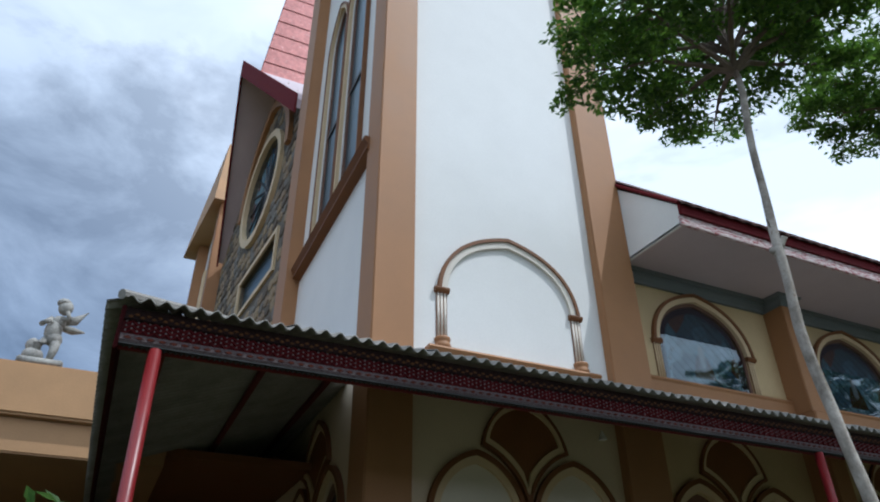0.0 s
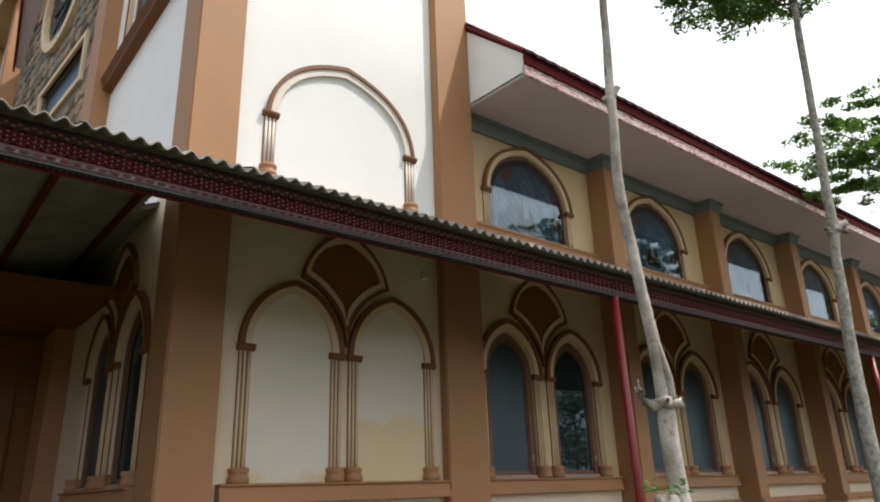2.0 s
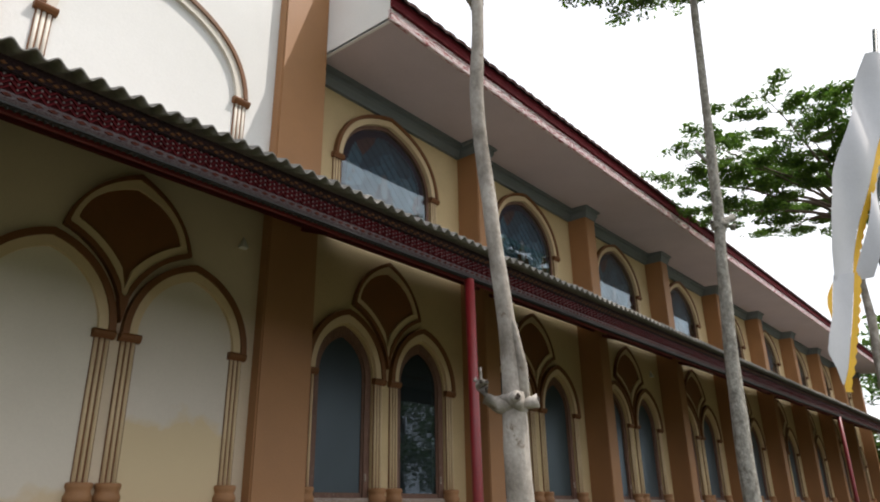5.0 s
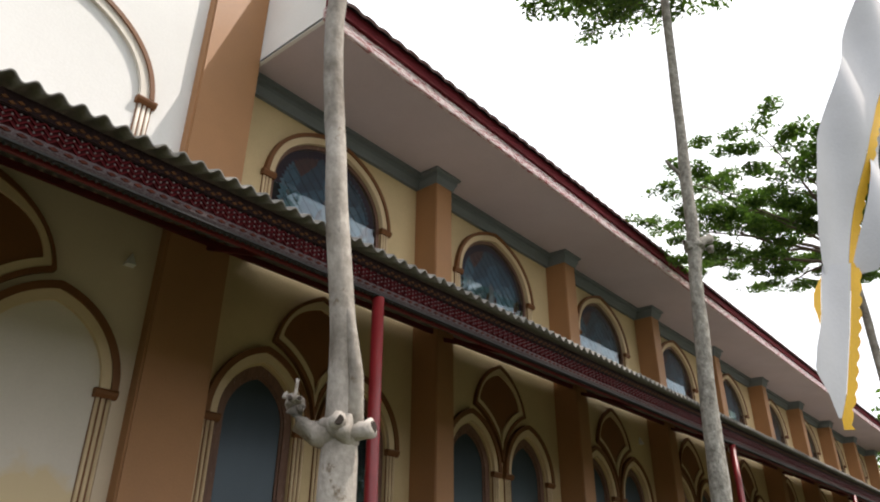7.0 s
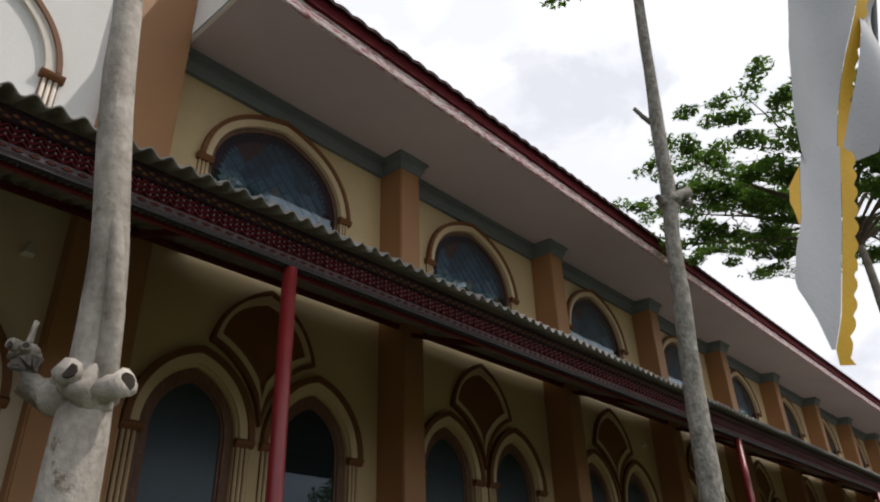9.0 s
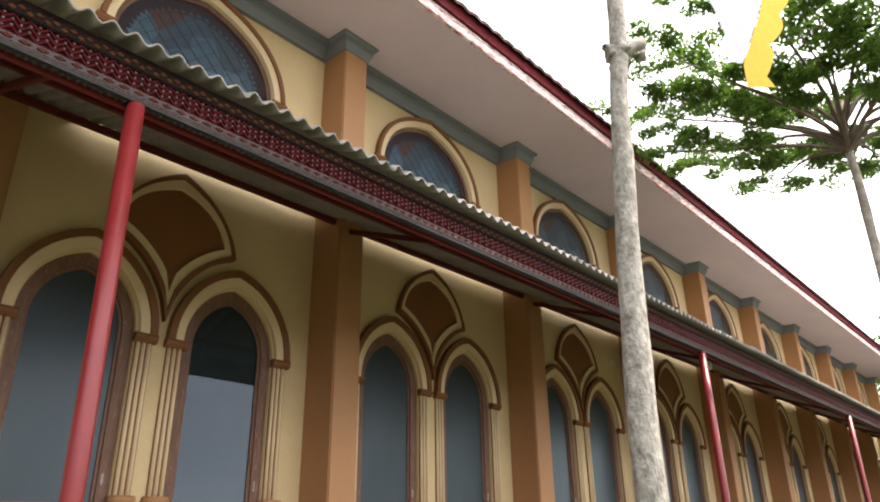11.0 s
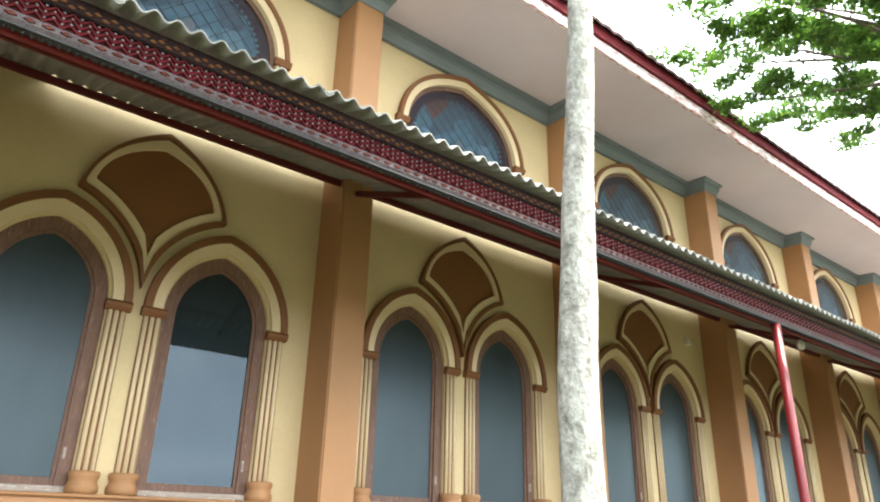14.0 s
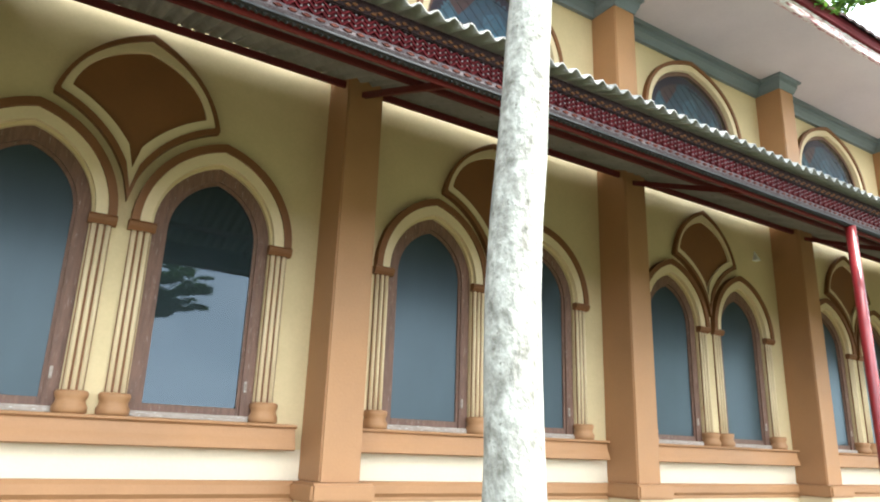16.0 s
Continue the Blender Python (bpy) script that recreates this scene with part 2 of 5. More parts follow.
def leaf_mat(name, a, b2):
    m = bpy.data.materials.new(name)
    m.use_nodes = True
    n, l = m.node_tree.nodes, m.node_tree.links
    b = n["Principled BSDF"]
    g = n.new("ShaderNodeNewGeometry")
    r = n.new("ShaderNodeValToRGB")
    r.color_ramp.elements[0].color, r.color_ramp.elements[1].color = (*a, 1), (*b2, 1)
    l.new(g.outputs["Random Per Island"], r.inputs[0])
    l.new(r.outputs[0], b.inputs["Base Color"])
    b.inputs["Roughness"].default_value = 0.45
    tr = n.new("ShaderNodeBsdfTranslucent")
    l.new(r.outputs[0], tr.inputs[0])
    mx = n.new("ShaderNodeMixShader")
    mx.inputs[0].default_value = 0.52
    l.new(b.outputs[0], mx.inputs[1]); l.new(tr.outputs[0], mx.inputs[2])
    l.new(mx.outputs[0], n["Material Output"].inputs[0])
    return m


LEAF = leaf_mat("small_green_leaves", (0.04, 0.10, 0.018), (0.14, 0.26, 0.03))
SHRUB = leaf_mat("shrub_leaves", (0.04, 0.10, 0.02), (0.12, 0.22, 0.05))


def glass_mat(name, tint, ior=1.55, film=None, share=0.5, gloss=0.03, sheen=(0.8, 0.94, 1.0)):
    """Tinted pane: reflects by Fresnel, lets a little of the dark room through; film: dusty tint coat on the glass."""
    m = bpy.data.materials.new(name)
    m.use_nodes = True
    n, l = m.node_tree.nodes, m.node_tree.links
    n.remove(n["Principled BSDF"])
    t, g, f, x = n.new("ShaderNodeBsdfTransparent"), n.new("ShaderNodeBsdfGlossy"), n.new("ShaderNodeFresnel"), n.new("ShaderNodeMixShader")
    t.inputs[0].default_value = (*tint, 1)
    g.inputs["Roughness"].default_value = gloss
    g.inputs[0].default_value = (*sheen, 1)
    f.inputs[0].default_value = ior
    nz = n.new("ShaderNodeTexNoise")
    nz.inputs["Scale"].default_value = 1.6
    bp = n.new("ShaderNodeBump")
    bp.inputs["Strength"].default_value, bp.inputs["Distance"].default_value = 0.06, 0.02
    l.new(nz.outputs[0], bp.inputs["Height"]); l.new(bp.outputs[0], g.inputs["Normal"])
    under = t.outputs[0]
    if film:
        d, dn, dr, mx = (n.new("ShaderNode" + k) for k in ("BsdfDiffuse", "TexNoise", "ValToRGB", "MixShader"))
        dn.inputs["Scale"].default_value, dn.inputs["Detail"].default_value = 2.2, 5
        dr.color_ramp.elements[0].color = (*[c * 0.75 for c in film], 1)
        dr.color_ramp.elements[1].color = (*[c * 1.25 for c in film], 1)
        l.new(dn.outputs[0], dr.inputs[0]); l.new(dr.outputs[0], d.inputs[0])
        mx.inputs[0].default_value = share
        l.new(under, mx.inputs[1]); l.new(d.outputs[0], mx.inputs[2])
        under = mx.outputs[0]
    l.new(f.outputs[0], x.inputs[0]); l.new(under, x.inputs[1]); l.new(g.outputs[0], x.inputs[2])
    l.new(x.outputs[0], n["Material Output"].inputs[0])
    return m


CLEARGLASS = glass_mat("clear_outer_glass", (0.88, 0.9, 0.92), 2.0)
GLASS = glass_mat("dark_tinted_glass", (0.10, 0.14, 0.16), 1.5, (0.05, 0.066, 0.074), 0.7, 0.28, (0.6, 0.72, 0.8))
CLEANGLASS = glass_mat("clean_tinted_glass", (0.10, 0.14, 0.16), 1.62, (0.04, 0.055, 0.062), 0.5, 0.015, (0.5, 0.6, 0.7))


def stained_mat():
    """Leaded painted glass: blue-grey quarries, muted warm blotches, glossy."""
    m = bpy.data.materials.new("leaded_painted_glass")
    m.use_nodes = True
    n, l = m.node_tree.nodes, m.node_tree.links
    b = n["Principled BSDF"]
    co = n.new("ShaderNodeTexCoord")
    v = n.new("ShaderNodeTexVoronoi")
    v.inputs["Scale"].default_value = 3.2
    r = n.new("ShaderNodeValToRGB")
    r.color_ramp.interpolation = "CONSTANT"
    for p, c in ((0.0, (0.15, 0.28, 0.37)), (0.35, (0.25, 0.40, 0.50)), (0.6, (0.11, 0.18, 0.25)), (0.78, (0.22, 0.11, 0.10)), (0.9, (0.30, 0.30, 0.28))):
        e = r.color_ramp.elements.new(p) if p else r.color_ramp.elements[0]
        e.color = (*c, 1)
    r.color_ramp.elements[-1].color = (0.34, 0.37, 0.38, 1)
    l.new(co.outputs["Object"], v.inputs["Vector"]); l.new(v.outputs["Color"], r.inputs[0])
    nz = n.new("ShaderNodeTexNoise")
    nz.inputs["Scale"].default_value = 14
    mx = n.new("ShaderNodeMixRGB")
    mx.blend_type, mx.inputs[0].default_value = "MULTIPLY", 0.35
    l.new(co.outputs["Object"], nz.inputs["Vector"])
    l.new(r.outputs[0], mx.inputs[1]); l.new(nz.outputs[0], mx.inputs[2])
    l.new(mx.outputs[0], b.inputs["Base Color"])
    b.inputs["Roughness"].default_value = 0.06
    b.inputs["IOR"].default_value = 1.4
    return m


STAINED = stained_mat()
BORDERGLASS = mat("dark_border_glass", (0.07, 0.045, 0.075), 0.12, 0.3, 20, 60, 0.05)
LEAD = mat("dark_lead", (0.035, 0.04, 0.045), 0.5, 0.2, 10, 60, 0.1)
PEARL = mat("pale_glass_dot", (0.26, 0.28, 0.30), 0.2, 0.1, 20, 60, 0.05)


# ---- mesh helpers ----
def mesh_ob(name, bm, material, smooth=False):
    me = bpy.data.meshes.new(name)
    bmesh.ops.recalc_face_normals(bm, faces=bm.faces)
    bm.to_mesh(me)
    bm.free()
    for k in (material if isinstance(material, (list, tuple)) else [material]):
        me.materials.append(k)
    if smooth:
        me.shade_smooth()
    return new(name, me)


def part(name, bm, material, parent, label="", smooth=False):
    ob = mesh_ob(name, bm, material, smooth)
    ob.parent = parent
    if label:
        tagged(ob, label)
    return ob


def thing(name, label, category, group="", kind="", at=(0, 0, 0)):
    ob = new(name)
    ob.empty_display_size = 0.2
    ob.location = at
    return tagged(ob, label, category, group, kind)


def box(bm, x0, x1, y0, y1, z0, z1, bevel=0.0, slot=0):
    v = [bm.verts.new((x, y, z)) for z in (z0, z1) for y in (y0, y1) for x in (x0, x1)]
    fs = [bm.faces.new([v[i] for i in q]) for q in ((0, 2, 3, 1), (4, 5, 7, 6), (0, 1, 5, 4), (2, 6, 7, 3), (0, 4, 6, 2), (1, 3, 7, 5))]
    for f in fs:
        f.material_index = slot
    if bevel:
        bmesh.ops.bevel(bm, geom=list({e for f in fs for e in f.edges}), offset=bevel, segments=2, affect="EDGES")
    return bm


def boxed(*a, bevel=0.006):
    return box(bmesh.new(), *a, bevel=bevel)


def prism(outline, y0, y1, bm=None):
    """A closed outline in x, z pushed from y0 (front) to y1."""
    bm = bm or bmesh.new()
    a = [bm.verts.new((x, y0, z)) for x, z in outline]
    b = [bm.verts.new((x, y1, z)) for x, z in outline]
    ed = [bm.edges.new((a[i], a[(i + 1) % len(a)])) for i in range(len(a))]
    bmesh.ops.triangle_fill(bm, edges=ed, use_beauty=True)
    for i in range(len(a)):
        j = (i + 1) % len(a)
        bm.faces.new((a[i], a[j], b[j], b[i]))
    return bm


def sweep_x(profile, x0, x1, bm=None):
    """A closed profile in y, z pushed along x, with end caps."""
    bm = bm or bmesh.new()
    a = [bm.verts.new((x0, y, z)) for y, z in profile]
    b = [bm.verts.new((x1, y, z)) for y, z in profile]
    for i in range(len(a)):
        j = (i + 1) % len(a)
        bm.faces.new((a[i], a[j], b[j], b[i]))
    bm.faces.new(a[::-1])
    bm.faces.new(b)
    return bm


def band(inner, outer, y0, y1, bm=None):
    """The strip between two open outlines of equal count, y0 its front."""
    bm = bm or bmesh.new()
    rows = [[bm.verts.new((x, y, z)) for x, z in line] for line, y in ((inner, y1), (inner, y0), (outer, y0), (outer, y1))]
    for r in range(3):
        for i in range(len(inner) - 1):
            bm.faces.new((rows[r][i], rows[r][i + 1], rows[r + 1][i + 1], rows[r + 1][i]))
    for i in (0, len(inner) - 1):
        bm.faces.new([rows[r][i] for r in range(4)])
    return bm


def bezier(p, q, r, n=10):
    return [((1 - t) ** 2 * p[0] + 2 * t * (1 - t) * q[0] + t * t * r[0], (1 - t) ** 2 * p[1] + 2 * t * (1 - t) * q[1] + t * t * r[1]) for t in [i / n for i in range(n + 1)]]


def arch(cx, zs, a, h, n=12):
    """A pointed arch from its left spring to its right spring."""
    if h < a:
        left = [(cx + x, zs + z) for x, z in bezier((-a, 0), (-0.93 * a, 0.80 * h), (0, h), n)]
        return left + [(2 * cx - x, z) for x, z in left[-2::-1]]
    c = (h * h - a * a) / (2 * a)
    R = c + a
    top = math.atan2(h, c)
    left = [(cx + c - R * math.cos(top * i / n), zs + R * math.sin(top * i / n)) for i in range(n + 1)]
    return left + [(2 * cx - x, z) for x, z in left[-2::-1]]


def tube(points, radii, sides=8, bm=None, wobble=0.0):
    bm = bm or bmesh.new()
    rings = []
    for i, p in enumerate(points):
        p = Vector(p)
        d = (Vector(points[min(i + 1, len(points) - 1)]) - Vector(points[max(i - 1, 0)])).normalized()
        u = d.orthogonal().normalized() if abs(d.z) < 0.9 else Vector((1, 0, 0)).cross(d).normalized()
        w = d.cross(u)
        ring = []
        for k in range(sides):
            an = 2 * math.pi * k / sides
            rr = radii[i] * (1 + wobble * noise.noise((p.x * 3 + math.cos(an), p.y * 3 + math.sin(an), p.z * 2.3)))
            ring.append(bm.verts.new(p + (u * math.cos(an) + w * math.sin(an)) * rr))
        rings.append(ring)
    for a, b in zip(rings, rings[1:]):
        for k in range(sides):
            bm.faces.new((a[k], a[(k + 1) % sides], b[(k + 1) % sides], b[k]))
    bm.faces.new(rings[0][::-1])
    bm.faces.new(rings[-1])
    return bm


def turned(profile, cx, cy, sides=14, bm=None, squash=1.0):
    """A turned shape: rows of radius and height."""
    bm = bm or bmesh.new()
    rings = [[bm.verts.new((cx + r * math.cos(2 * math.pi * k / sides), cy + squash * r * math.sin(2 * math.pi * k / sides), z)) for k in range(sides)] for r, z in profile]
    for a, b in zip(rings, rings[1:]):
        for k in range(sides):
            bm.faces.new((a[k], a[(k + 1) % sides], b[(k + 1) % sides], b[k]))
    bm.faces.new(rings[0][::-1])
    bm.faces.new(rings[-1])
    return bm


def holed_panel(bm, x0, x1, z0, z1, holes, y0, y1, outline=None):
    """A wall panel with openings cut through it; reveals included."""
    loops = [outline or [(x0, z0), (x1, z0), (x1, z1), (x0, z1)]] + holes
    ed, ring = [], []
    for lp in loops:
        vs = [bm.verts.new((x, y0, z)) for x, z in lp]
        ed += [bm.edges.new((vs[i], vs[(i + 1) % len(vs)])) for i in range(len(vs))]
        ring.append(vs)
    bmesh.ops.triangle_fill(bm, edges=ed, use_beauty=True)
    for vs in ring:
        back = [bm.verts.new((v.co.x, y1, v.co.z)) for v in vs]
        for i in range(len(vs)):
            j = (i + 1) % len(vs)
            bm.faces.new((vs[i], vs[j], back[j], back[i]))


# ---- plan ----
WALL, PIL, BAY, FIRST, BAYS = 7.1, 6.8, 3.255, 8.2, 9
TOWER_L, TOWER_R = 2.91, 6.85
TOWER_C = 4.945
TFACE = 6.93                             # plane of the tower's front wall
END = FIRST + BAY * (BAYS - 0.5)
CAP, SILL, BASE = 3.12, 1.76, 1.36       # spring of the arches, top of sill, top of plinth band
WIN = 0.645                              # half the distance between the twin windows
SPRING_UP, SILL_UP = 5.80, 5.18


def bay_x(k):
    return FIRST + BAY * (k - 1)


# ---- ground ----
bm = bmesh.new()
bmesh.ops.create_grid(bm, x_segments=60, y_segments=60, size=400)
for v in bm.verts:
    if v.co.y > 3 and abs(v.co.x - 15) < 40 and v.co.y < 30:
        continue
    v.co.z = 0.15 * noise.noise(v.co * 0.05) - 0.1
ground = tagged(mesh_ob("ground", bm, GROUND), "bare earth and short grass around the church", "ground", kind="structure")
pave = tagged(mesh_ob("pavement", boxed(-6, END + 2, 4.1, WALL, -0.05, 0.12, bevel=0.02), PAVE), "grey concrete walkway under the canopy", "pavement", kind="structure")

# ---- nave wall ----
def window_hole(cx, a=0.44, h=0.56):
    return arch(cx, CAP, a, h) + [(cx + a, SILL), (cx - a, SILL)]


bm = bmesh.new()
for k in range(1, BAYS + 1):
    x = bay_x(k)
    holed_panel(bm, x - BAY / 2, x + BAY / 2, BASE, 4.85, [window_hole(x - WIN), window_hole(x + WIN)], WALL, WALL + 0.22)
    up = arch(x, SPRING_UP, 0.84, 0.78) + [(x + 0.84, SILL_UP), (x - 0.84, SILL_UP)]
    holed_panel(bm, x - BAY / 2, x + BAY / 2, 4.85, 7.05, [up], WALL, WALL + 0.22)
wall_south = tagged(mesh_ob("wall_south", bm, CREAM), "cream yellow plastered nave wall", "wall", kind="structure")
bm = bmesh.new()
box(bm, TOWER_R - 0.2, END + 0.2, WALL + 0.02, WALL + 0.3, 0, BASE)
box(bm, TOWER_R - 0.2, END, 15.8, 16.0, 0, 9)
box(bm, END, END + 0.22, WALL, 16.0, 0, 9)
box(bm, TOWER_R - 0.25, END, WALL + 0.23, 15.8, 0.05, 0.2)
tagged(mesh_ob("wall_inner", bm, INSIDE), "dim plastered inner walls of the nave", "wall", kind="structure")
tagged(mesh_ob("ceiling", boxed(TOWER_R - 0.2, END + 0.2, WALL + 0.23, 15.8, 7.1, 7.25, bevel=0), INSIDE), "dim flat ceiling of the nave", "ceiling", kind="structure")

# plinth: band moulding, cream step, rubble base
prof = [(WALL - 0.02, BASE), (WALL - 0.07, BASE), (WALL - 0.09, BASE - 0.03), (WALL - 0.09, BASE - 0.09), (WALL - 0.06, BASE - 0.12), (WALL - 0.06, BASE - 0.15), (WALL - 0.02, BASE - 0.15)]
tagged(mesh_ob("trim", sweep_x(prof, 3.0, END + 0.1), BROWN), "tan painted band moulding above the stone base", "trim", kind="structure")
tagged(mesh_ob("trim", boxed(3.0, END + 0.1, WALL - 0.045, WALL + 0.02, BASE - 0.3, BASE - 0.15), TRIM), "cream painted step below the band moulding", "trim", kind="structure")
tagged(mesh_ob("trim", boxed(TOWER_R, END, WALL - 0.005, WALL + 0.01, BASE, SILL - 0.18, bevel=0), PALE), "pale cream strip of wall under the sills", "trim", kind="structure")
plinth = tagged(mesh_ob("plinth", boxed(3.0, END + 0.1, WALL - 0.035, WALL + 0.02, 0, BASE - 0.3), MORTAR), "dark mortar base set with rubble stone", "plinth", kind="structure")


# ---- lower windows ----
def column(parent, cx, z0, z1, front, w=0.15, paint=TRIM):
    """Reeded half column with capital and base."""
    col = part("column", boxed(cx - w / 2 + 0.008, cx + w / 2 - 0.008, front + 0.035, WALL, z0 + 0.14, z1 - 0.06, bevel=0), EDGE, parent)
    for i in (-1, 0, 1):
        part("reed", tube([(cx + i * 0.046, front + 0.037, z0 + 0.14), (cx + i * 0.046, front + 0.037, z1 - 0.06)], [0.016] * 2, 10), paint, col, "cream painted reed", smooth=True)
    part("capital", sweep_x([(WALL, z1 - 0.07), (front + 0.01, z1 - 0.07), (front - 0.012, z1 - 0.045), (front - 0.02, z1 - 0.02), (front - 0.008, z1), (WALL, z1)], cx - w / 2 - 0.018, cx + w / 2 + 0.018), EDGE, col)
    part("base", turned([(0.092, z0), (0.106, z0 + 0.012), (0.108, z0 + 0.045), (0.094, z0 + 0.07), (0.09, z0 + 0.09), (0.1, z0 + 0.108), (0.104, z0 + 0.132), (0.095, z0 + 0.148)], cx, WALL - 0.02, 16), BROWN, col, smooth=True)
    return col


def arch_trim(parent, cx, zs, a0, h0, front, cream=0.08, edge=0.058, paint=TRIM):
    """Cream band with a raised brown outer edge round a pointed head."""
    n = 14
    i0, i1, i2 = arch(cx, zs, a0, h0, n), arch(cx, zs, a0 + cream, h0 + cream * 1.12, n), arch(cx, zs, a0 + cream + edge, h0 + (cream + edge) * 1.12, n)
    part("arch_moulding", band(i0, i1, front, WALL + 0.01), paint, parent, "cream pointed arch band")
    part("arch_edge", band(i1, i2, front - 0.022, WALL + 0.01), EDGE, parent, "brown raised arch edge")


def kite(parent, z0=CAP):
    """The curved kite between the two arch heads."""
    def outline(g):
        r = 0.86 + g
        cx, cz = 0.85, z0
        tip = 3.25 + g * 2.1
        t1 = math.acos((cx - (0.575 - g * 0.9)) / r)
        t0 = math.acos((cx - 0.045) / r)
        low = [(0.0, tip)] + [(cx - r * math.cos(t), cz + r * math.sin(t)) for t in [t0 + (t1 - t0) * i / 10 for i in range(11)]]
        corner = low[-1]
        return low + bezier((corner[0] + 0.004, corner[1] + 0.02), (0.48 - g * 0.7, 4.40 - g * 0.4), (0, 4.60 - g * 1.25), 10)
    def closed(g):
        r = outline(g)
        return r + [(-x, z) for x, z in r[-2:0:-1]]
    o = [closed(g) for g in (0.0, 0.045, 0.12, 0.14)]
    ring = lambda c: c + [c[0]]
    part("kite_edge", band(ring(o[1]), ring(o[0]), WALL - 0.062, WALL + 0.01), EDGE, parent, "brown raised kite edge")
    part("kite_moulding", band(ring(o[2]), ring(o[1]), WALL - 0.042, WALL + 0.01), TRIM, parent, "cream kite-shaped band")
    part("kite_field", prism(o[2], WALL - 0.012, WALL + 0.005), FIELD, parent, "plain brown kite field")


def sill(parent, half, top=SILL, x=0.0):
    cyma = [(WALL - 0.122 - 0.02 * math.sin(a) * (1 if a > 0 else 0.6), top - 0.105 - 0.075 * a / 1.57) for a in np.linspace(-1.57, 1.57, 11)]
    prof = [(WALL, top), (WALL - 0.14, top), (WALL - 0.148, top - 0.008), (WALL - 0.148, top - 0.018), (WALL - 0.135, top - 0.026)] + cyma + [(WALL - 0.12, top - 0.188), (WALL, top - 0.19)]
    part("window_sill", sweep_x(prof, x - half, x + half), BROWN, parent)


def twin_window(name, label, blind=False, win=WIN):
    w = thing(name, label, "window", kind="structure")
    front = WALL - 0.045
    wide = 0.018 if blind else 0.0
    for s in (-1, 1):
        cx = s * win
        if blind:
            part("panel", prism(arch(cx, CAP, 0.485, 0.615) + [(cx + 0.485, SILL), (cx - 0.485, SILL)], WALL - 0.006, WALL + 0.02), PANEL_L if s < 0 else PANEL_R, w, "pale blank plaster panel with a ragged repair")
        else:
            jamb = lambda a, h: [(cx - a, SILL + 0.01)] + arch(cx, CAP, a, h, 12) + [(cx + a, SILL + 0.01)]
            fr = part("window_frame", band(jamb(0.351, 0.457), jamb(0.442, 0.565), WALL + 0.035, WALL + 0.1), WOOD, w, "weathered brown timber frame")
            part("inner_frame", band(jamb(0.328, 0.43), jamb(0.352, 0.458), WALL + 0.055, WALL + 0.09), WOOD, fr)
            part("bottom_rail", boxed(cx - 0.42, cx + 0.42, WALL - 0.005, WALL + 0.1, SILL, SILL + 0.045, bevel=0.008), WOODSILL, fr, "worn pale bottom rail")
            part("lower_stile", boxed(cx - 0.33, cx + 0.33, WALL + 0.05, WALL + 0.09, SILL + 0.046, SILL + 0.1, bevel=0.006), WOOD, fr)
            part("hinge", boxed(cx + 0.365, cx + 0.385, WALL + 0.02, WALL + 0.04, SILL + 0.22, SILL + 0.3, bevel=0.003), WOODSILL, fr)
            part("pane", prism(arch(cx, CAP, 0.331, 0.433) + [(cx + 0.331, SILL + 0.09), (cx - 0.331, SILL + 0.09)], WALL + 0.068, WALL + 0.074), GLASS, w, "dark reflecting glass pane")
        arch_trim(w, cx, CAP, 0.46 + wide, 0.585 + wide, front)
        for t in (-1, 1):
            column(w, cx + t * (0.515 + wide), SILL, CAP, front - 0.005)
    kite(w)
    if blind:
        part("kite_point", prism([(-0.05, 3.47), (0.0, 3.43), (0.05, 3.47), (0.035, 3.36), (0.0, 3.2), (-0.035, 3.36)], WALL - 0.066, WALL), EDGE, w, "brown point under the kite")
    sill(w, 1.39)
    return w


first = twin_window("window_1", "twin pointed windows with dark glass, cream and brown mouldings")
first.location.x = bay_x(1)
for k in range(2, BAYS + 1):
    copy_thing(first, pose(bay_x(k), 0, 0))
# one casement of the first bay has been cleaned and mirrors the sky sharply
clean = [c for c in first.children if c.name.startswith("pane")][1]
clean.data = clean.data.copy()
clean.data.materials[0] = CLEANGLASS
blind = twin_window("blind_window", "blank twin pointed arches with pale plaster panels", True, 0.645)
TS = 0.976                               # the tower's mouldings are a little smaller than the nave's
blind.scale = (TS, TS, TS)
blind.location = (0.92 + TS * (TOWER_C - 0.9), TFACE - TS * WALL, 1.47 * (1 - TS))
SIDE_X, SIDE_C, SIDE_LOW = 3.02, 9.25, 8.9
side_win = copy_thing(first, Matrix.Translation((SIDE_X - WALL, SIDE_LOW, 0)) @ pose(0, 0, 0, 0, 0, -90))


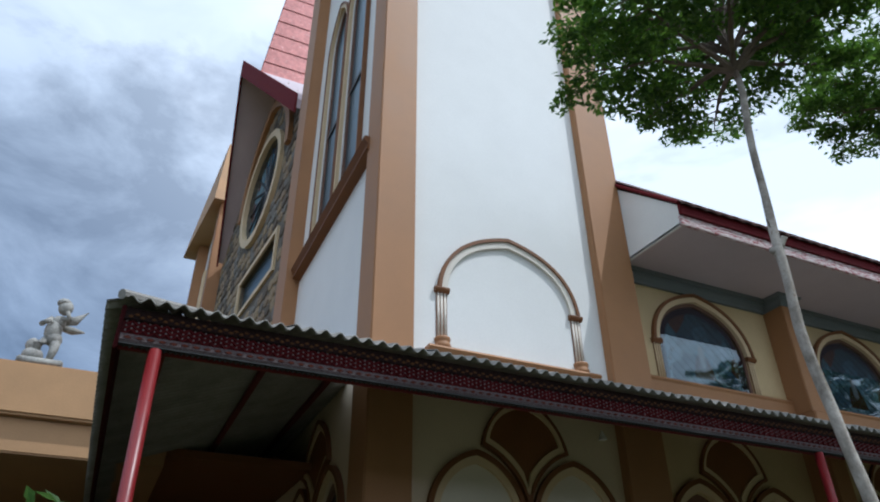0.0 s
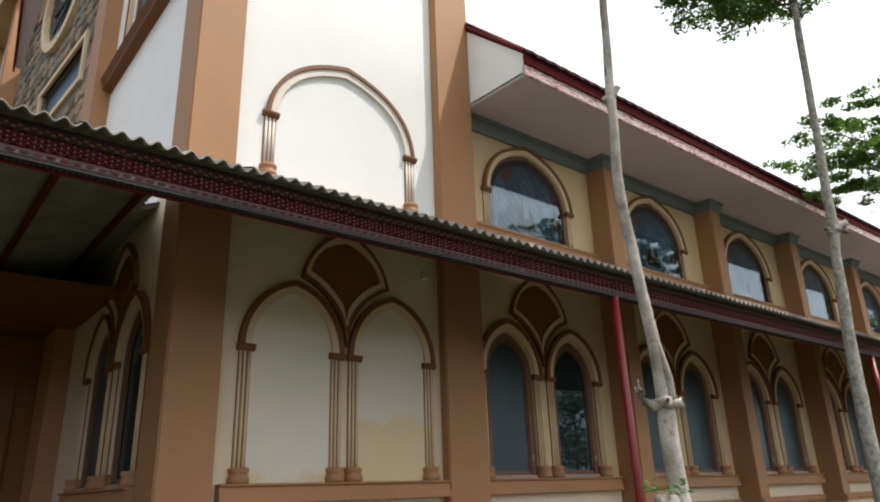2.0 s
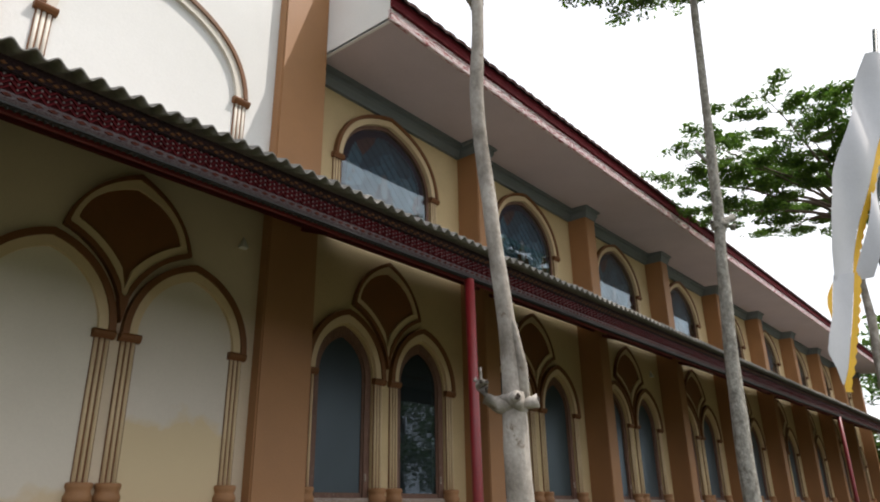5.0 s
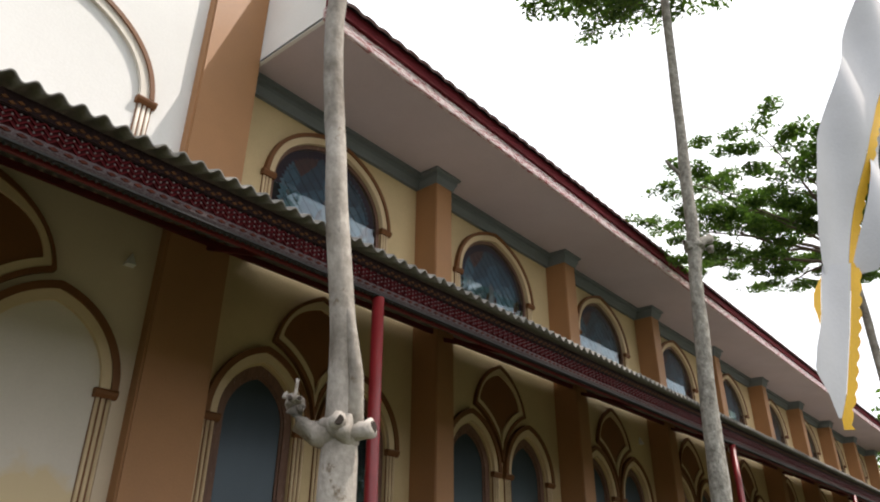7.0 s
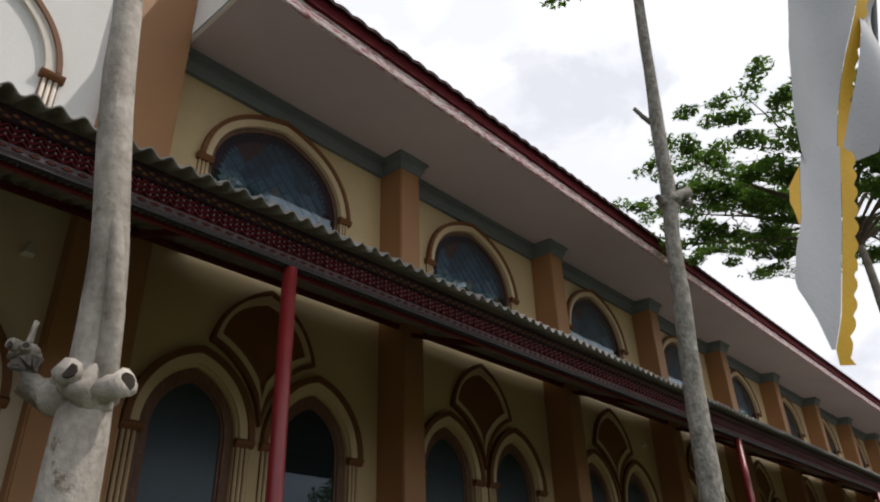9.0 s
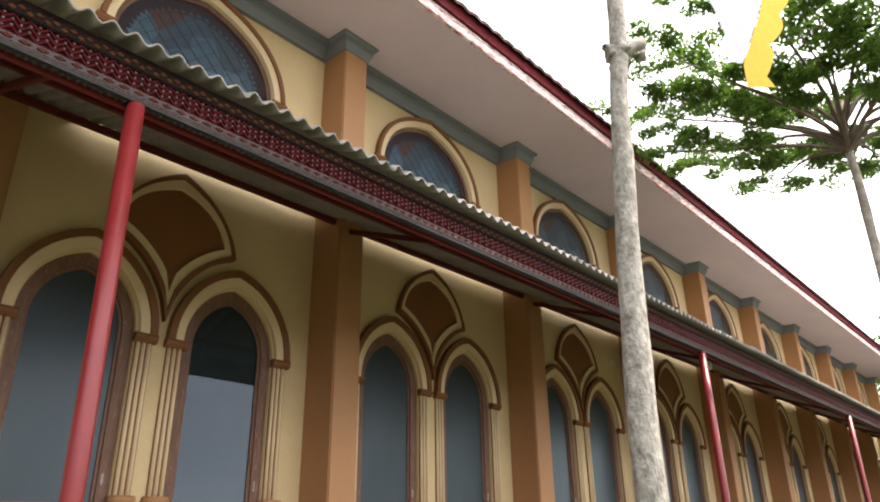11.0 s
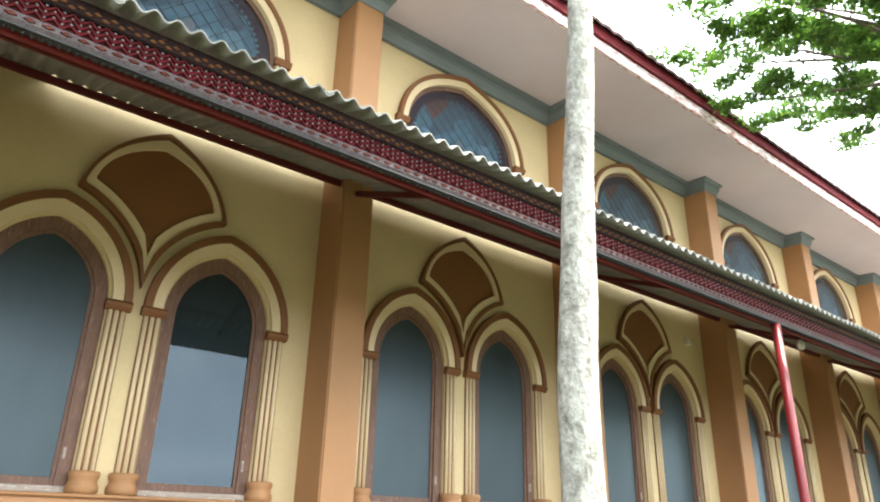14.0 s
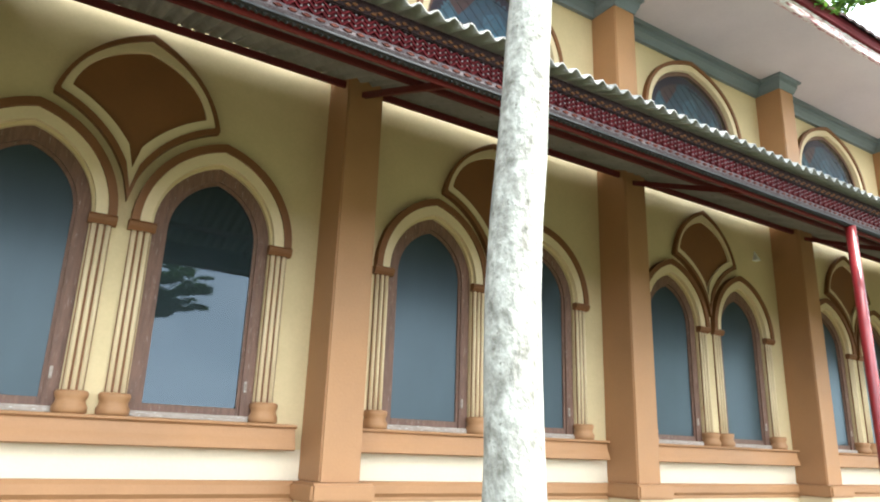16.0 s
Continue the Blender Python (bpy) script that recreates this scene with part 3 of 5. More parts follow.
# ---- clerestory windows ----
def lunette():
    w = thing("window_9", "pointed clerestory window of leaded painted glass with cream moulding", "window", kind="structure")
    front = WALL - 0.045
    for s in (-1, 1):
        c = part("column", boxed(s * 0.9 - 0.06, s * 0.9 + 0.06, front + 0.03, WALL, SILL_UP, SPRING_UP - 0.05, bevel=0), EDGE, w)
        for i in (-1, 0, 1):
            part("reed", tube([(s * 0.9 + i * 0.042, front + 0.032, SILL_UP), (s * 0.9 + i * 0.042, front + 0.032, SPRING_UP - 0.05)], [0.015] * 2, 10), TRIM, c, "cream painted reed", smooth=True)
        part("capital", sweep_x([(WALL, SPRING_UP - 0.07), (front, SPRING_UP - 0.07), (front - 0.025, SPRING_UP - 0.03), (front - 0.015, SPRING_UP), (WALL, SPRING_UP)], s * 0.9 - 0.085, s * 0.9 + 0.085), EDGE, c)
    arch_trim(w, 0, SPRING_UP, 0.84, 0.76, front, 0.075, 0.045)
    jamb = lambda a, h: [(-a, SILL_UP)] + arch(0, SPRING_UP, a, h, 14) + [(a, SILL_UP)]
    part("window_frame", band(jamb(0.79, 0.71), jamb(0.842, 0.765), WALL + 0.02, WALL + 0.1), WOOD, w, "brown timber frame")
    part("border", band(jamb(0.66, 0.58), jamb(0.792, 0.712), WALL + 0.06, WALL + 0.075), BORDERGLASS, w, "dark glass border")
    bm = bmesh.new()
    rim = jamb(0.655, 0.575)
    for i in range(len(rim) - 1):
        (x0, z0), (x1, z1) = rim[i], rim[i + 1]
        m = max(1, round(math.hypot(x1 - x0, z1 - z0) / 0.075))
        for j in range(m):
            a, b2 = j / m, (j + 1) / m
            p, q = (x0 + (x1 - x0) * a, z0 + (z1 - z0) * a), (x0 + (x1 - x0) * b2, z0 + (z1 - z0) * b2)
            mx, mz = (p[0] + q[0]) / 2, (p[1] + q[1]) / 2
            d = math.hypot(mx, mz - 5.5)
            bm.faces.new([bm.verts.new((c[0], WALL + 0.058, c[1])) for c in (p, q, (mx + mx / d * 0.05, mz + (mz - 5.5) / d * 0.05))])
    part("tooth", bm, STAINED, w)
    part("pane", prism(arch(0, SPRING_UP, 0.662, 0.582) + [(0.662, SILL_UP), (-0.662, SILL_UP)], WALL + 0.07, WALL + 0.078), STAINED, w, "blue-grey leaded glass")
    # leads stay inside the pointed head
    c = (0.582 ** 2 - 0.662 ** 2) / (2 * 0.662)
    R = c + 0.662
    def inside(x, z):
        return abs(x) < 0.65 and SILL_UP < z and (z < SPRING_UP or math.hypot(abs(x) + c, z - SPRING_UP) < R - 0.01)
    bm = bmesh.new()
    for s in (-1, 1):
        for i in range(-9, 10):
            run = []
            for j in range(60):
                x, z = -0.7 + j * 0.0237, 5.4 + i * 0.17 + s * (-0.7 + j * 0.0237)
                if inside(x, z):
                    run.append((x, WALL + 0.064, z))
            if len(run) > 2:
                tube([run[0], run[-1]], [0.003] * 2, 4, bm)
    part("lead_lattice", bm, LEAD, w)
    part("outer_pane", prism(arch(0, SPRING_UP, 0.79, 0.71) + [(0.79, SILL_UP + 0.01), (-0.79, SILL_UP + 0.01)], WALL + 0.034, WALL + 0.038), CLEARGLASS, w, "clear reflecting outer pane")
    # plain pale and red shapes in the middle of the glass
    bm = turned([(0.02, 5.52), (0.055, 5.55), (0.06, 5.75), (0.045, 5.84), (0.015, 5.87)], 0.0, WALL + 0.062, 8, squash=0.05)
    part("glass_shape", bm, PEARL, w, "plain pale glass shape")
    bm = turned([(0.20, 5.35), (0.18, 5.5), (0.11, 5.68), (0.03, 5.76)], 0.0, WALL + 0.066, 10, squash=0.02)
    part("glass_shape", bm, mat("muted_red_glass", (0.09, 0.035, 0.03), 0.15, 0.2, 10, 50, 0.05), w, "muted red glass shape")
    for s in (-1, 1):
        for x, z in ((0.57, 5.72), (0.63, 5.58), (0.65, 5.42)):
            part("glass_dot", turned([(0.01, z - 0.035), (0.028, z - 0.01), (0.022, z + 0.03)], s * x, WALL + 0.05, 8, squash=0.3), PEARL, w)
    return w


up = lunette()
up.location.x = bay_x(1)
for k in range(2, BAYS + 1):
    copy_thing(up, pose(bay_x(k), 0, 0))
tagged(mesh_ob("trim", sweep_x([(WALL, SILL_UP), (WALL - 0.10, SILL_UP), (WALL - 0.11, SILL_UP - 0.03), (WALL - 0.09, SILL_UP - 0.06), (WALL - 0.09, SILL_UP - 0.34), (WALL, SILL_UP - 0.36)], TOWER_R, END), BROWN), "tan painted sill band below the clerestory windows", "trim", kind="structure")
cprof = [(WALL, 6.66), (WALL - 0.05, 6.66), (WALL - 0.06, 6.70), (WALL - 0.1, 6.75), (WALL - 0.11, 6.80), (WALL - 0.16, 6.80), (WALL - 0.16, 6.875), (WALL, 6.875)]
tagged(mesh_ob("trim", sweep_x(cprof, TOWER_R, END + 0.1), CORNICE), "grey-green painted cornice under the eaves", "trim", kind="structure")


# ---- pilasters ----
def pilaster(k):
    p = thing("pilaster", "tan painted wall pilaster with stepped plinth and grey-green capital", "pilaster", "pilasters of the nave", "structure")
    part("shaft", boxed(-0.162, 0.162, PIL - 0.1, WALL + 0.01, BASE, 4.95, bevel=0.012), BROWN, p)
    part("plinth_moulding", boxed(-0.25, 0.25, PIL - 0.19, WALL - 0.01, BASE - 0.13, BASE + 0.003, bevel=0.02), BROWN, p)
    part("plinth", boxed(-0.21, 0.21, PIL - 0.15, WALL - 0.012, 0.0, BASE - 0.125, bevel=0.012), TRIM, p, "cream plinth block")
    part("upper_shaft", boxed(-0.164, 0.164, PIL - 0.07, WALL + 0.01, 4.95, 6.72, bevel=0.012), BROWN, p)
    cp = [(0.0, 6.66), (0.012, 6.66), (0.024, 6.70), (0.048, 6.75), (0.055, 6.81), (0.09, 6.82), (0.09, 6.872)]
    bm = bmesh.new()
    rings = [[bm.verts.new(c) for c in ((-0.164 - o, WALL, z), (-0.164 - o, PIL - 0.07 - o, z), (0.164 + o, PIL - 0.07 - o, z), (0.164 + o, WALL, z))] for o, z in cp]
    for a, b2 in zip(rings, rings[1:]):
        for i in range(3):
            bm.faces.new((a[i], a[i + 1], b2[i + 1], b2[i]))
    bm.faces.new(rings[0]); bm.faces.new(rings[-1])
    part("capital", bm, CORNICE, p, "grey-green moulded capital")
    return p


p0 = pilaster(1)
p0.location.x = bay_x(1) + BAY / 2 + 0.02
for k in range(2, BAYS + 1):
    copy_thing(p0, pose(bay_x(k) + BAY / 2 + 0.02, 0, 0))

# ---- nave eaves and roof ----
EAVE_Y, SOFF, SOFF_W = 5.74, 6.81, 6.878
sp = [(EAVE_Y + 0.02, SOFF), (WALL + 0.2, SOFF_W), (WALL + 0.2, SOFF_W + 0.03), (EAVE_Y + 0.02, SOFF + 0.03)]
tagged(mesh_ob("soffit", sweep_x(sp, TOWER_R - 0.02, END + 0.35), SOFFIT), "pinkish white soffit boards under the eaves", "soffit", kind="structure")
roof = thing("roof_nave", "nave roof with dark red tiles and worn red eaves boards", "roof", kind="structure")
part("eaves_board", boxed(TOWER_R - 0.03, END + 0.36, EAVE_Y - 0.03, EAVE_Y + 0.018, SOFF - 0.02, SOFF + 0.14, bevel=0.008), EAVEPINK, roof, "worn pink and white lower eaves board")
part("eaves_board", boxed(TOWER_R - 0.03, END + 0.36, EAVE_Y - 0.06, EAVE_Y - 0.01, SOFF + 0.141, SOFF + 0.31, bevel=0.008), EAVERED, roof, "dark red upper eaves board")
RS = 0.99
bm = bmesh.new()
nx = int((END + 0.4 - TOWER_R) / 0.02)
rows = []
for j in range(3):
    y = EAVE_Y - 0.12 + j * 3.05
    rows.append([bm.verts.new((TOWER_R - 0.05 + i * 0.02, y, SOFF + 0.29 + (y - EAVE_Y + 0.12) * RS + 0.03 * abs(math.sin(i * 0.02 * math.pi / 0.22)))) for i in range(nx)])
for a, b2 in zip(rows, rows[1:]):
    for i in range(nx - 1):
        bm.faces.new((a[i], a[i + 1], b2[i + 1], b2[i]))
low = [bm.verts.new((v.co.x, v.co.y + 0.01, v.co.z - 0.035)) for v in rows[0]]
for i in range(nx - 1):
    bm.faces.new((rows[0][i], low[i], low[i + 1], rows[0][i + 1]))
part("tiles", bm, TILE, roof, "dark red-brown roof tiles")
gx = TOWER_R - 0.02
bm = bmesh.new()
g = [(EAVE_Y, SOFF - 0.01), (WALL + 0.1, SOFF_W - 0.01), (WALL + 0.1, SOFF + 1.67), (EAVE_Y - 0.02, SOFF + 0.3)]
a = [bm.verts.new((gx, y, z)) for y, z in g]
b2 = [bm.verts.new((gx + 0.04, y, z)) for y, z in g]
bm.faces.new(a); bm.faces.new(b2[::-1])
for i in range(4):
    bm.faces.new((a[i], a[(i + 1) % 4], b2[(i + 1) % 4], b2[i]))
part("gable_board", bm, WHITE, roof, "white plastered end of the eaves")
bm = bmesh.new()
tube([(gx - 0.02, EAVE_Y - 0.06, SOFF + 0.32), (gx - 0.02, WALL, SOFF + 1.66)], [0.03, 0.03], 6, bm)
part("verge_strip", bm, EAVERED, roof)
# back slope of the roof, closing the nave
bm = bmesh.new()
vs = [bm.verts.new(c) for c in ((TOWER_R, 11.7, 13.12), (END + 0.35, 11.7, 13.12), (END + 0.35, 17.4, 7.0), (TOWER_R, 17.4, 7.0))]
bm.faces.new(vs)
part("tiles", bm, TILE, roof)

# ---- tower ----
tower = thing("tower", "white church tower with tan corner pilasters", "tower", kind="structure")
TOP = 17.0
bm = bmesh.new()
box(bm, TOWER_L + 0.1, TOWER_R - 0.1, TFACE, WALL + 0.25, 4.85, TOP)
part("wall", bm, WHITE, tower, "white sunlit plaster wall")
part("wall", boxed(TOWER_L + 0.1, TOWER_R - 0.1, TFACE, WALL + 0.25, BASE, 4.85, bevel=0), PALE, tower, "pale cream shaded plaster wall")


def side_panel(bm, z0, z1, holes):
    holed_panel(bm, -2.1, 2.1, z0, z1, holes, 0, 0.22)


bm = bmesh.new()
side_panel(bm, BASE, 4.85, [window_hole(SIDE_C - SIDE_LOW - WIN), window_hole(SIDE_C - SIDE_LOW + WIN)])
ws = part("wall", bm, PALE, tower, "pale cream shaded plaster wall")
ws.matrix_basis = Matrix.Translation((SIDE_X, SIDE_C, 0)) @ pose(0, 0, 0, 0, 0, -90)
tall = lambda cx: arch(cx, 12.9, 0.52, 0.95) + [(cx + 0.52, 8.15), (cx - 0.52, 8.15)]
bm = bmesh.new()
side_panel(bm, 4.85, TOP, [tall(-0.66), tall(0.66)])
ws = part("wall", bm, WHITE, tower, "white shaded plaster wall")
ws.matrix_basis = Matrix.Translation((SIDE_X, SIDE_C, 0)) @ pose(0, 0, 0, 0, 0, -90)
for x0, x1, y0, y1 in ((TOWER_L + 0.01, 3.44, PIL, 7.34), (6.21, TOWER_R - 0.01, PIL, 7.34), (2.77, 3.3, 11.3, 12.1)):
    part("pilaster", boxed(x0, x1, y0, y1, BASE, TOP, bevel=0.015), BROWN, tower, "tan painted corner pilaster")
    part("plinth_moulding", boxed(x0 - 0.08, x1 + 0.08, y0 - 0.1, y1, BASE - 0.13, BASE + 0.003, bevel=0.02), BROWN, tower)
    part("plinth", boxed(x0 - 0.04, x1 + 0.04, y0 - 0.06, y1 + 0.02, 0, BASE - 0.125, bevel=0.012), TRIM, tower, "cream plinth block")
part("wall", boxed(3.25, TOWER_R - 0.1, 11.4, 11.6, 0, TOP, bevel=0), WHITE, tower)
part("wall", boxed(TOWER_R - 0.35, TOWER_R - 0.1, 7.36, 11.4, 0, TOP, bevel=0), WHITE, tower)
part("wall", boxed(3.25, TOWER_R - 0.36, 7.4, 11.35, TOP, TOP + 0.2, bevel=0), WHITE, tower)
part("cornice", boxed(2.5, TOWER_R + 0.3, 6.4, 12.4, TOP, TOP + 0.3, bevel=0.04), BROWN, tower)

tp = [(y - 0.17, z) for y, z in prof]
part("band_moulding", sweep_x(tp, 3.45, 6.2), BROWN, tower, "tan band moulding at the tower's foot")
part("step", boxed(3.45, 6.2, WALL - 0.215, WALL - 0.046, BASE - 0.3, BASE - 0.15), TRIM, tower, "cream step at the tower's foot")
part("foot", boxed(3.45, 6.2, WALL - 0.205, WALL - 0.046, 0, BASE - 0.3, bevel=0), MORTAR, tower, "dark stone foot of the tower")

# tall twin windows of the tower's side
tw = thing("window_10", "tall twin pointed tower windows with cream mouldings and bluish glass", "window", kind="structure")
for s in (-1, 1):
    cx = s * 0.66
    jamb = lambda a, h: [(cx - a, 8.15)] + arch(cx, 12.9, a, h, 10) + [(cx + a, 8.15)]
    part("window_frame", band(jamb(0.45, 0.86), jamb(0.522, 0.952), WALL + 0.03, WALL + 0.1), WOOD, tw)
    part("moulding", band(jamb(0.53, 0.96), jamb(0.60, 1.05), WALL - 0.06, WALL + 0.01), TRIM, tw, "cream raised moulding")
    part("moulding_edge", band(jamb(0.60, 1.05), jamb(0.64, 1.10), WALL - 0.08, WALL + 0.01), EDGE, tw)
    part("pane", prism(arch(cx, 12.9, 0.452, 0.862) + [(cx + 0.452, 8.15), (cx - 0.452, 8.15)], WALL + 0.07, WALL + 0.076), GLASS, tw, "bluish reflecting glass")
    part("glazing_bar", boxed(cx - 0.45, cx + 0.45, WALL + 0.04, WALL + 0.068, 10.6, 10.68, bevel=0.005), LEAD, tw)
part("window_sill", sweep_x([(WALL, 8.15), (WALL - 0.17, 8.15), (WALL - 0.19, 8.1), (WALL - 0.12, 8.02), (WALL - 0.14, 7.93), (WALL, 7.9)], -2.0, 2.0), EDGE, tw, "brown moulded sill")
tw.matrix_basis = Matrix.Translation((SIDE_X - WALL, SIDE_C, 0)) @ pose(0, 0, 0, 0, 0, -90)

# blind arch on the tower's sunlit face
ba = thing("blind_arch", "blank pointed arch with cream and brown mouldings on the tower", "wall ornament", kind="structure")
for s in (-1, 1):
    column(ba, s * 1.0, 5.06, 5.90, WALL - 0.05, 0.16, PALETRIM)
arch_trim(ba, 0, 5.90, 0.93, 0.83, WALL - 0.045, 0.085, 0.045, PALETRIM)
part("window_sill", sweep_x([(WALL, 5.06), (WALL - 0.13, 5.06), (WALL - 0.15, 5.03), (WALL - 0.11, 4.98), (WALL - 0.1, 4.9), (WALL, 4.88)], -1.22, 1.22), BROWN, ba)
ba.scale = (TS, TS, TS)
ba.location = (0.905 + TS * (4.91 - 0.9), TFACE - TS * WALL, 1.44 - 1.47 * TS)

# ---- stone front with gable ----
front = thing("church_front", "rubble stone church front with rose window under a red gable", "church front", kind="structure")
fa = Matrix.Translation((3.12, 12.0, -0.2)) @ pose(0, 0, 0, 0, 0, -90 + math.degrees(math.atan(0.0875)))
def fpart(name, bm, material, label="", parent=None):
    ob = part(name, bm, material, parent or front, label)
    ob.matrix_basis = fa if parent is None else Matrix()
    return ob
# local x runs back towards the camera, so the front spans x from -8.2 to 0
RX, RZ, RR = -4.1, 13.45, 1.5
rose = [(RX + RR * math.cos(2 * math.pi * i / 32), RZ + RR * math.sin(2 * math.pi * i / 32)) for i in range(32)]
GL = (-4.9, -1.9, 9.8, 10.75)
bm = bmesh.new()
holed_panel(bm, -8.2, 0.0, 0.0, 9.3, [], 0, 0.3)
holed_panel(bm, 0, 0, 0, 0, [rose, [(GL[0], GL[2]), (GL[1], GL[2]), (GL[1], GL[3]), (GL[0], GL[3])]], 0, 0.3, [(-8.2, 9.3), (0, 9.3), (0, 13.1), (RX, 17.6), (-8.2, 13.1)])
fpart("wall", bm, MORTAR, "dark mortar between rubble stones")
ringr = lambda k: [(RX + (RR + k) * math.cos(2 * math.pi * i / 32), RZ + (RR + k) * math.sin(2 * math.pi * i / 32)) for i in range(33)]
fpart("rose_moulding", band(ringr(0.0), ringr(0.22), -0.12, 0.02), TRIM, "cream ring round the rose window")
fpart("rose_glass", prism(rose, 0.12, 0.13), STAINED, "round leaded glass")
bm = bmesh.new()
for i in range(8):
    an = math.pi * i / 8
    tube([(RX - RR * math.cos(an), 0.1, RZ - RR * math.sin(an)), (RX + RR * math.cos(an), 0.1, RZ + RR * math.sin(an))], [0.03] * 2, 4, bm)
fpart("rose_bars", bm, LEAD)
fpart("arch_moulding", band(arch(RX + 0.2, 13.4, 1.95, 2.7), arch(RX + 0.2, 13.4, 2.2, 3.0), -0.15, 0.02), BROWN, "tan pointed arch round the rose window")
fpart("pane", boxed(GL[0], GL[1], 0.1, 0.11, GL[2], GL[3], bevel=0), GLASS, "bluish reflecting glass")
fr = lambda k: [(GL[0] - k, GL[2] - k), (GL[1] + k, GL[2] - k), (GL[1] + k, GL[3] + k), (GL[0] - k, GL[3] + k), (GL[0] - k, GL[2] - k)]
fpart("window_frame", band(fr(0), fr(0.12), -0.06, 0.05), TRIM)
# gable roof with deep overhang
pk, nf, ff = Vector((1.64, 16.1, 17.3)), Vector((2.72, 12.3, 13.0)), Vector((2.27, 19.9, 12.85))
for foot, nm in ((nf, "near"), (ff, "far")):
    bm = bmesh.new()
    back = Vector((4.0, 0, 0.0))
    q = [pk, foot, foot + back, pk + back]
    t = [bm.verts.new(c) for c in q]
    u = [bm.verts.new(c + Vector((0, 0, 0.28))) for c in q]
    bm.faces.new(t); bm.faces.new(u[::-1])
    for i in range(4):
        bm.faces.new((t[i], t[(i + 1) % 4], u[(i + 1) % 4], u[i]))
    part("gable_roof", bm, SOFFIT, front, "grey boarded underside of the gable")
    bm = bmesh.new()
    dn, o2 = Vector((0, 0, -0.15)), Vector((-0.06, 0, 0))
    q = [pk + o2 + dn, foot + o2 + dn, foot + o2 + Vector((0, 0, 0.45)), pk + o2 + Vector((0, 0, 0.5))]
    t = [bm.verts.new(c) for c in q]
    u = [bm.verts.new(c + Vector((0.05, 0, 0))) for c in q]
    bm.faces.new(t); bm.faces.new(u[::-1])
    for i in range(4):
        bm.faces.new((t[i], t[(i + 1) % 4], u[(i + 1) % 4], u[i]))
    part("bargeboard", bm, EAVERED, front, "dark red bargeboard")

# far tower and spire
ft = thing("far_tower", "tan and white far church tower with sloping cornice", "tower", kind="structure")
part("wall", boxed(1.85, 5.0, 20.4, 24.0, 0, 15.4, bevel=0.02), WHITE, ft)
part("pilaster", boxed(1.75, 2.3, 20.2, 20.9, 0, 15.4, bevel=0.02), BROWN, ft)
part("pilaster", boxed(1.5, 2.1, 23.2, 24.0, 0, 15.4, bevel=0.02), BROWN, ft)
part("moulding", boxed(1.72, 1.9, 21.5, 21.9, 4, 13.5, bevel=0.02), TRIM, ft)
bm = bmesh.new()
q = [(1.06, 24.4, 15.4), (1.5, 20.0, 15.4), (5.2, 20.0, 15.4), (5.2, 24.4, 15.4)]
t = [bm.verts.new(c) for c in q]
u = [bm.verts.new((1.7 if c[0] < 2 else 4.8, 20.8 if c[1] < 22 else 23.6, 18.4)) for c in q]
bm.faces.new(t); bm.faces.new(u)
for i in range(4):
    bm.faces.new((t[i], t[(i + 1) % 4], u[(i + 1) % 4], u[i]))
part("cornice", bm, PORCH, ft, "tan sloping cornice")
ft.location = (0.27, 0, -0.1)
sp = thing("spire", "pink metal clad pyramid spire", "spire", kind="structure")
SX, SY, S0, S1, SH = 4.6, 24.0, 18.0, 41.0, 2.5
bm = bmesh.new()
base = [bm.verts.new((SX + a * SH, SY + b4 * SH, S0)) for a, b4 in ((-1, -1), (1, -1), (1, 1), (-1, 1))]
tip = bm.verts.new((SX, SY, S1))
bm.faces.new(base)
for i in range(4):
    bm.faces.new((base[i], base[(i + 1) % 4], tip))
part("cladding", bm, SPIRE, sp)
for i in range(1, 22):
    h = SH * (1 - i / 22) + 0.03
    z = S0 + (S1 - S0) * i / 22
    part("seam", boxed(SX - h, SX + h, SY - h, SY + h, z, z + 0.06, bevel=0), SPIRE, sp)
part("drum", boxed(SX - 2.2, SX + 2.2, SY - 2.2, SY + 2.2, 9, S0, bevel=0.02), WHITE, sp)

# ---- canopy ----
CE, CX, CZ, CS = 4.66, 0.52, 3.80, 0.385   # front eave, left eave, height there, slope
CTOP = 6.96
CEND = END - 0.4
canopy = thing("canopy", "long corrugated walkway canopy on red posts with carved red fascia", "canopy")
PITCH = 0.107


def sheet(x0, x1, hip=False, upper=CTOP):
    """One corrugated sheet; on the hip its upper edge follows the corner."""
    bm = bmesh.new()
    n = max(8, int((x1 - x0) / PITCH * 10))
    rows = []
    for lay in (0, 1):
        for j in range(5):
            row = []
            for i in range(n + 1):
                x = x0 + (x1 - x0) * i / n
                top = min(CTOP, CE + (x - CX) * (CTOP - CE) / (SIDE_X - 0.1 - CX)) if hip else upper
                y = CE - 0.13 + (top - CE + 0.13) * j / 4
                z = CZ + (y - CE) * CS + 0.02 * math.cos(2 * math.pi * x / PITCH) + (0.012 * (x1 - x) / (x1 - x0)) - 0.012 * lay
                row.append(bm.verts.new((x, y, z)))
            rows.append(row)
    for a, b2 in zip(rows[:4], rows[1:5]):
        for i in range(n):
            bm.faces.new((a[i], a[i + 1], b2[i + 1], b2[i]))
    for a, b2 in zip(rows[5:9], rows[6:10]):
        for i in range(n):
            bm.faces.new((a[i], b2[i], b2[i + 1], a[i + 1]))
    for i in range(n):
        bm.faces.new((rows[0][i], rows[5][i], rows[5][i + 1], rows[0][i + 1]))
    return bm


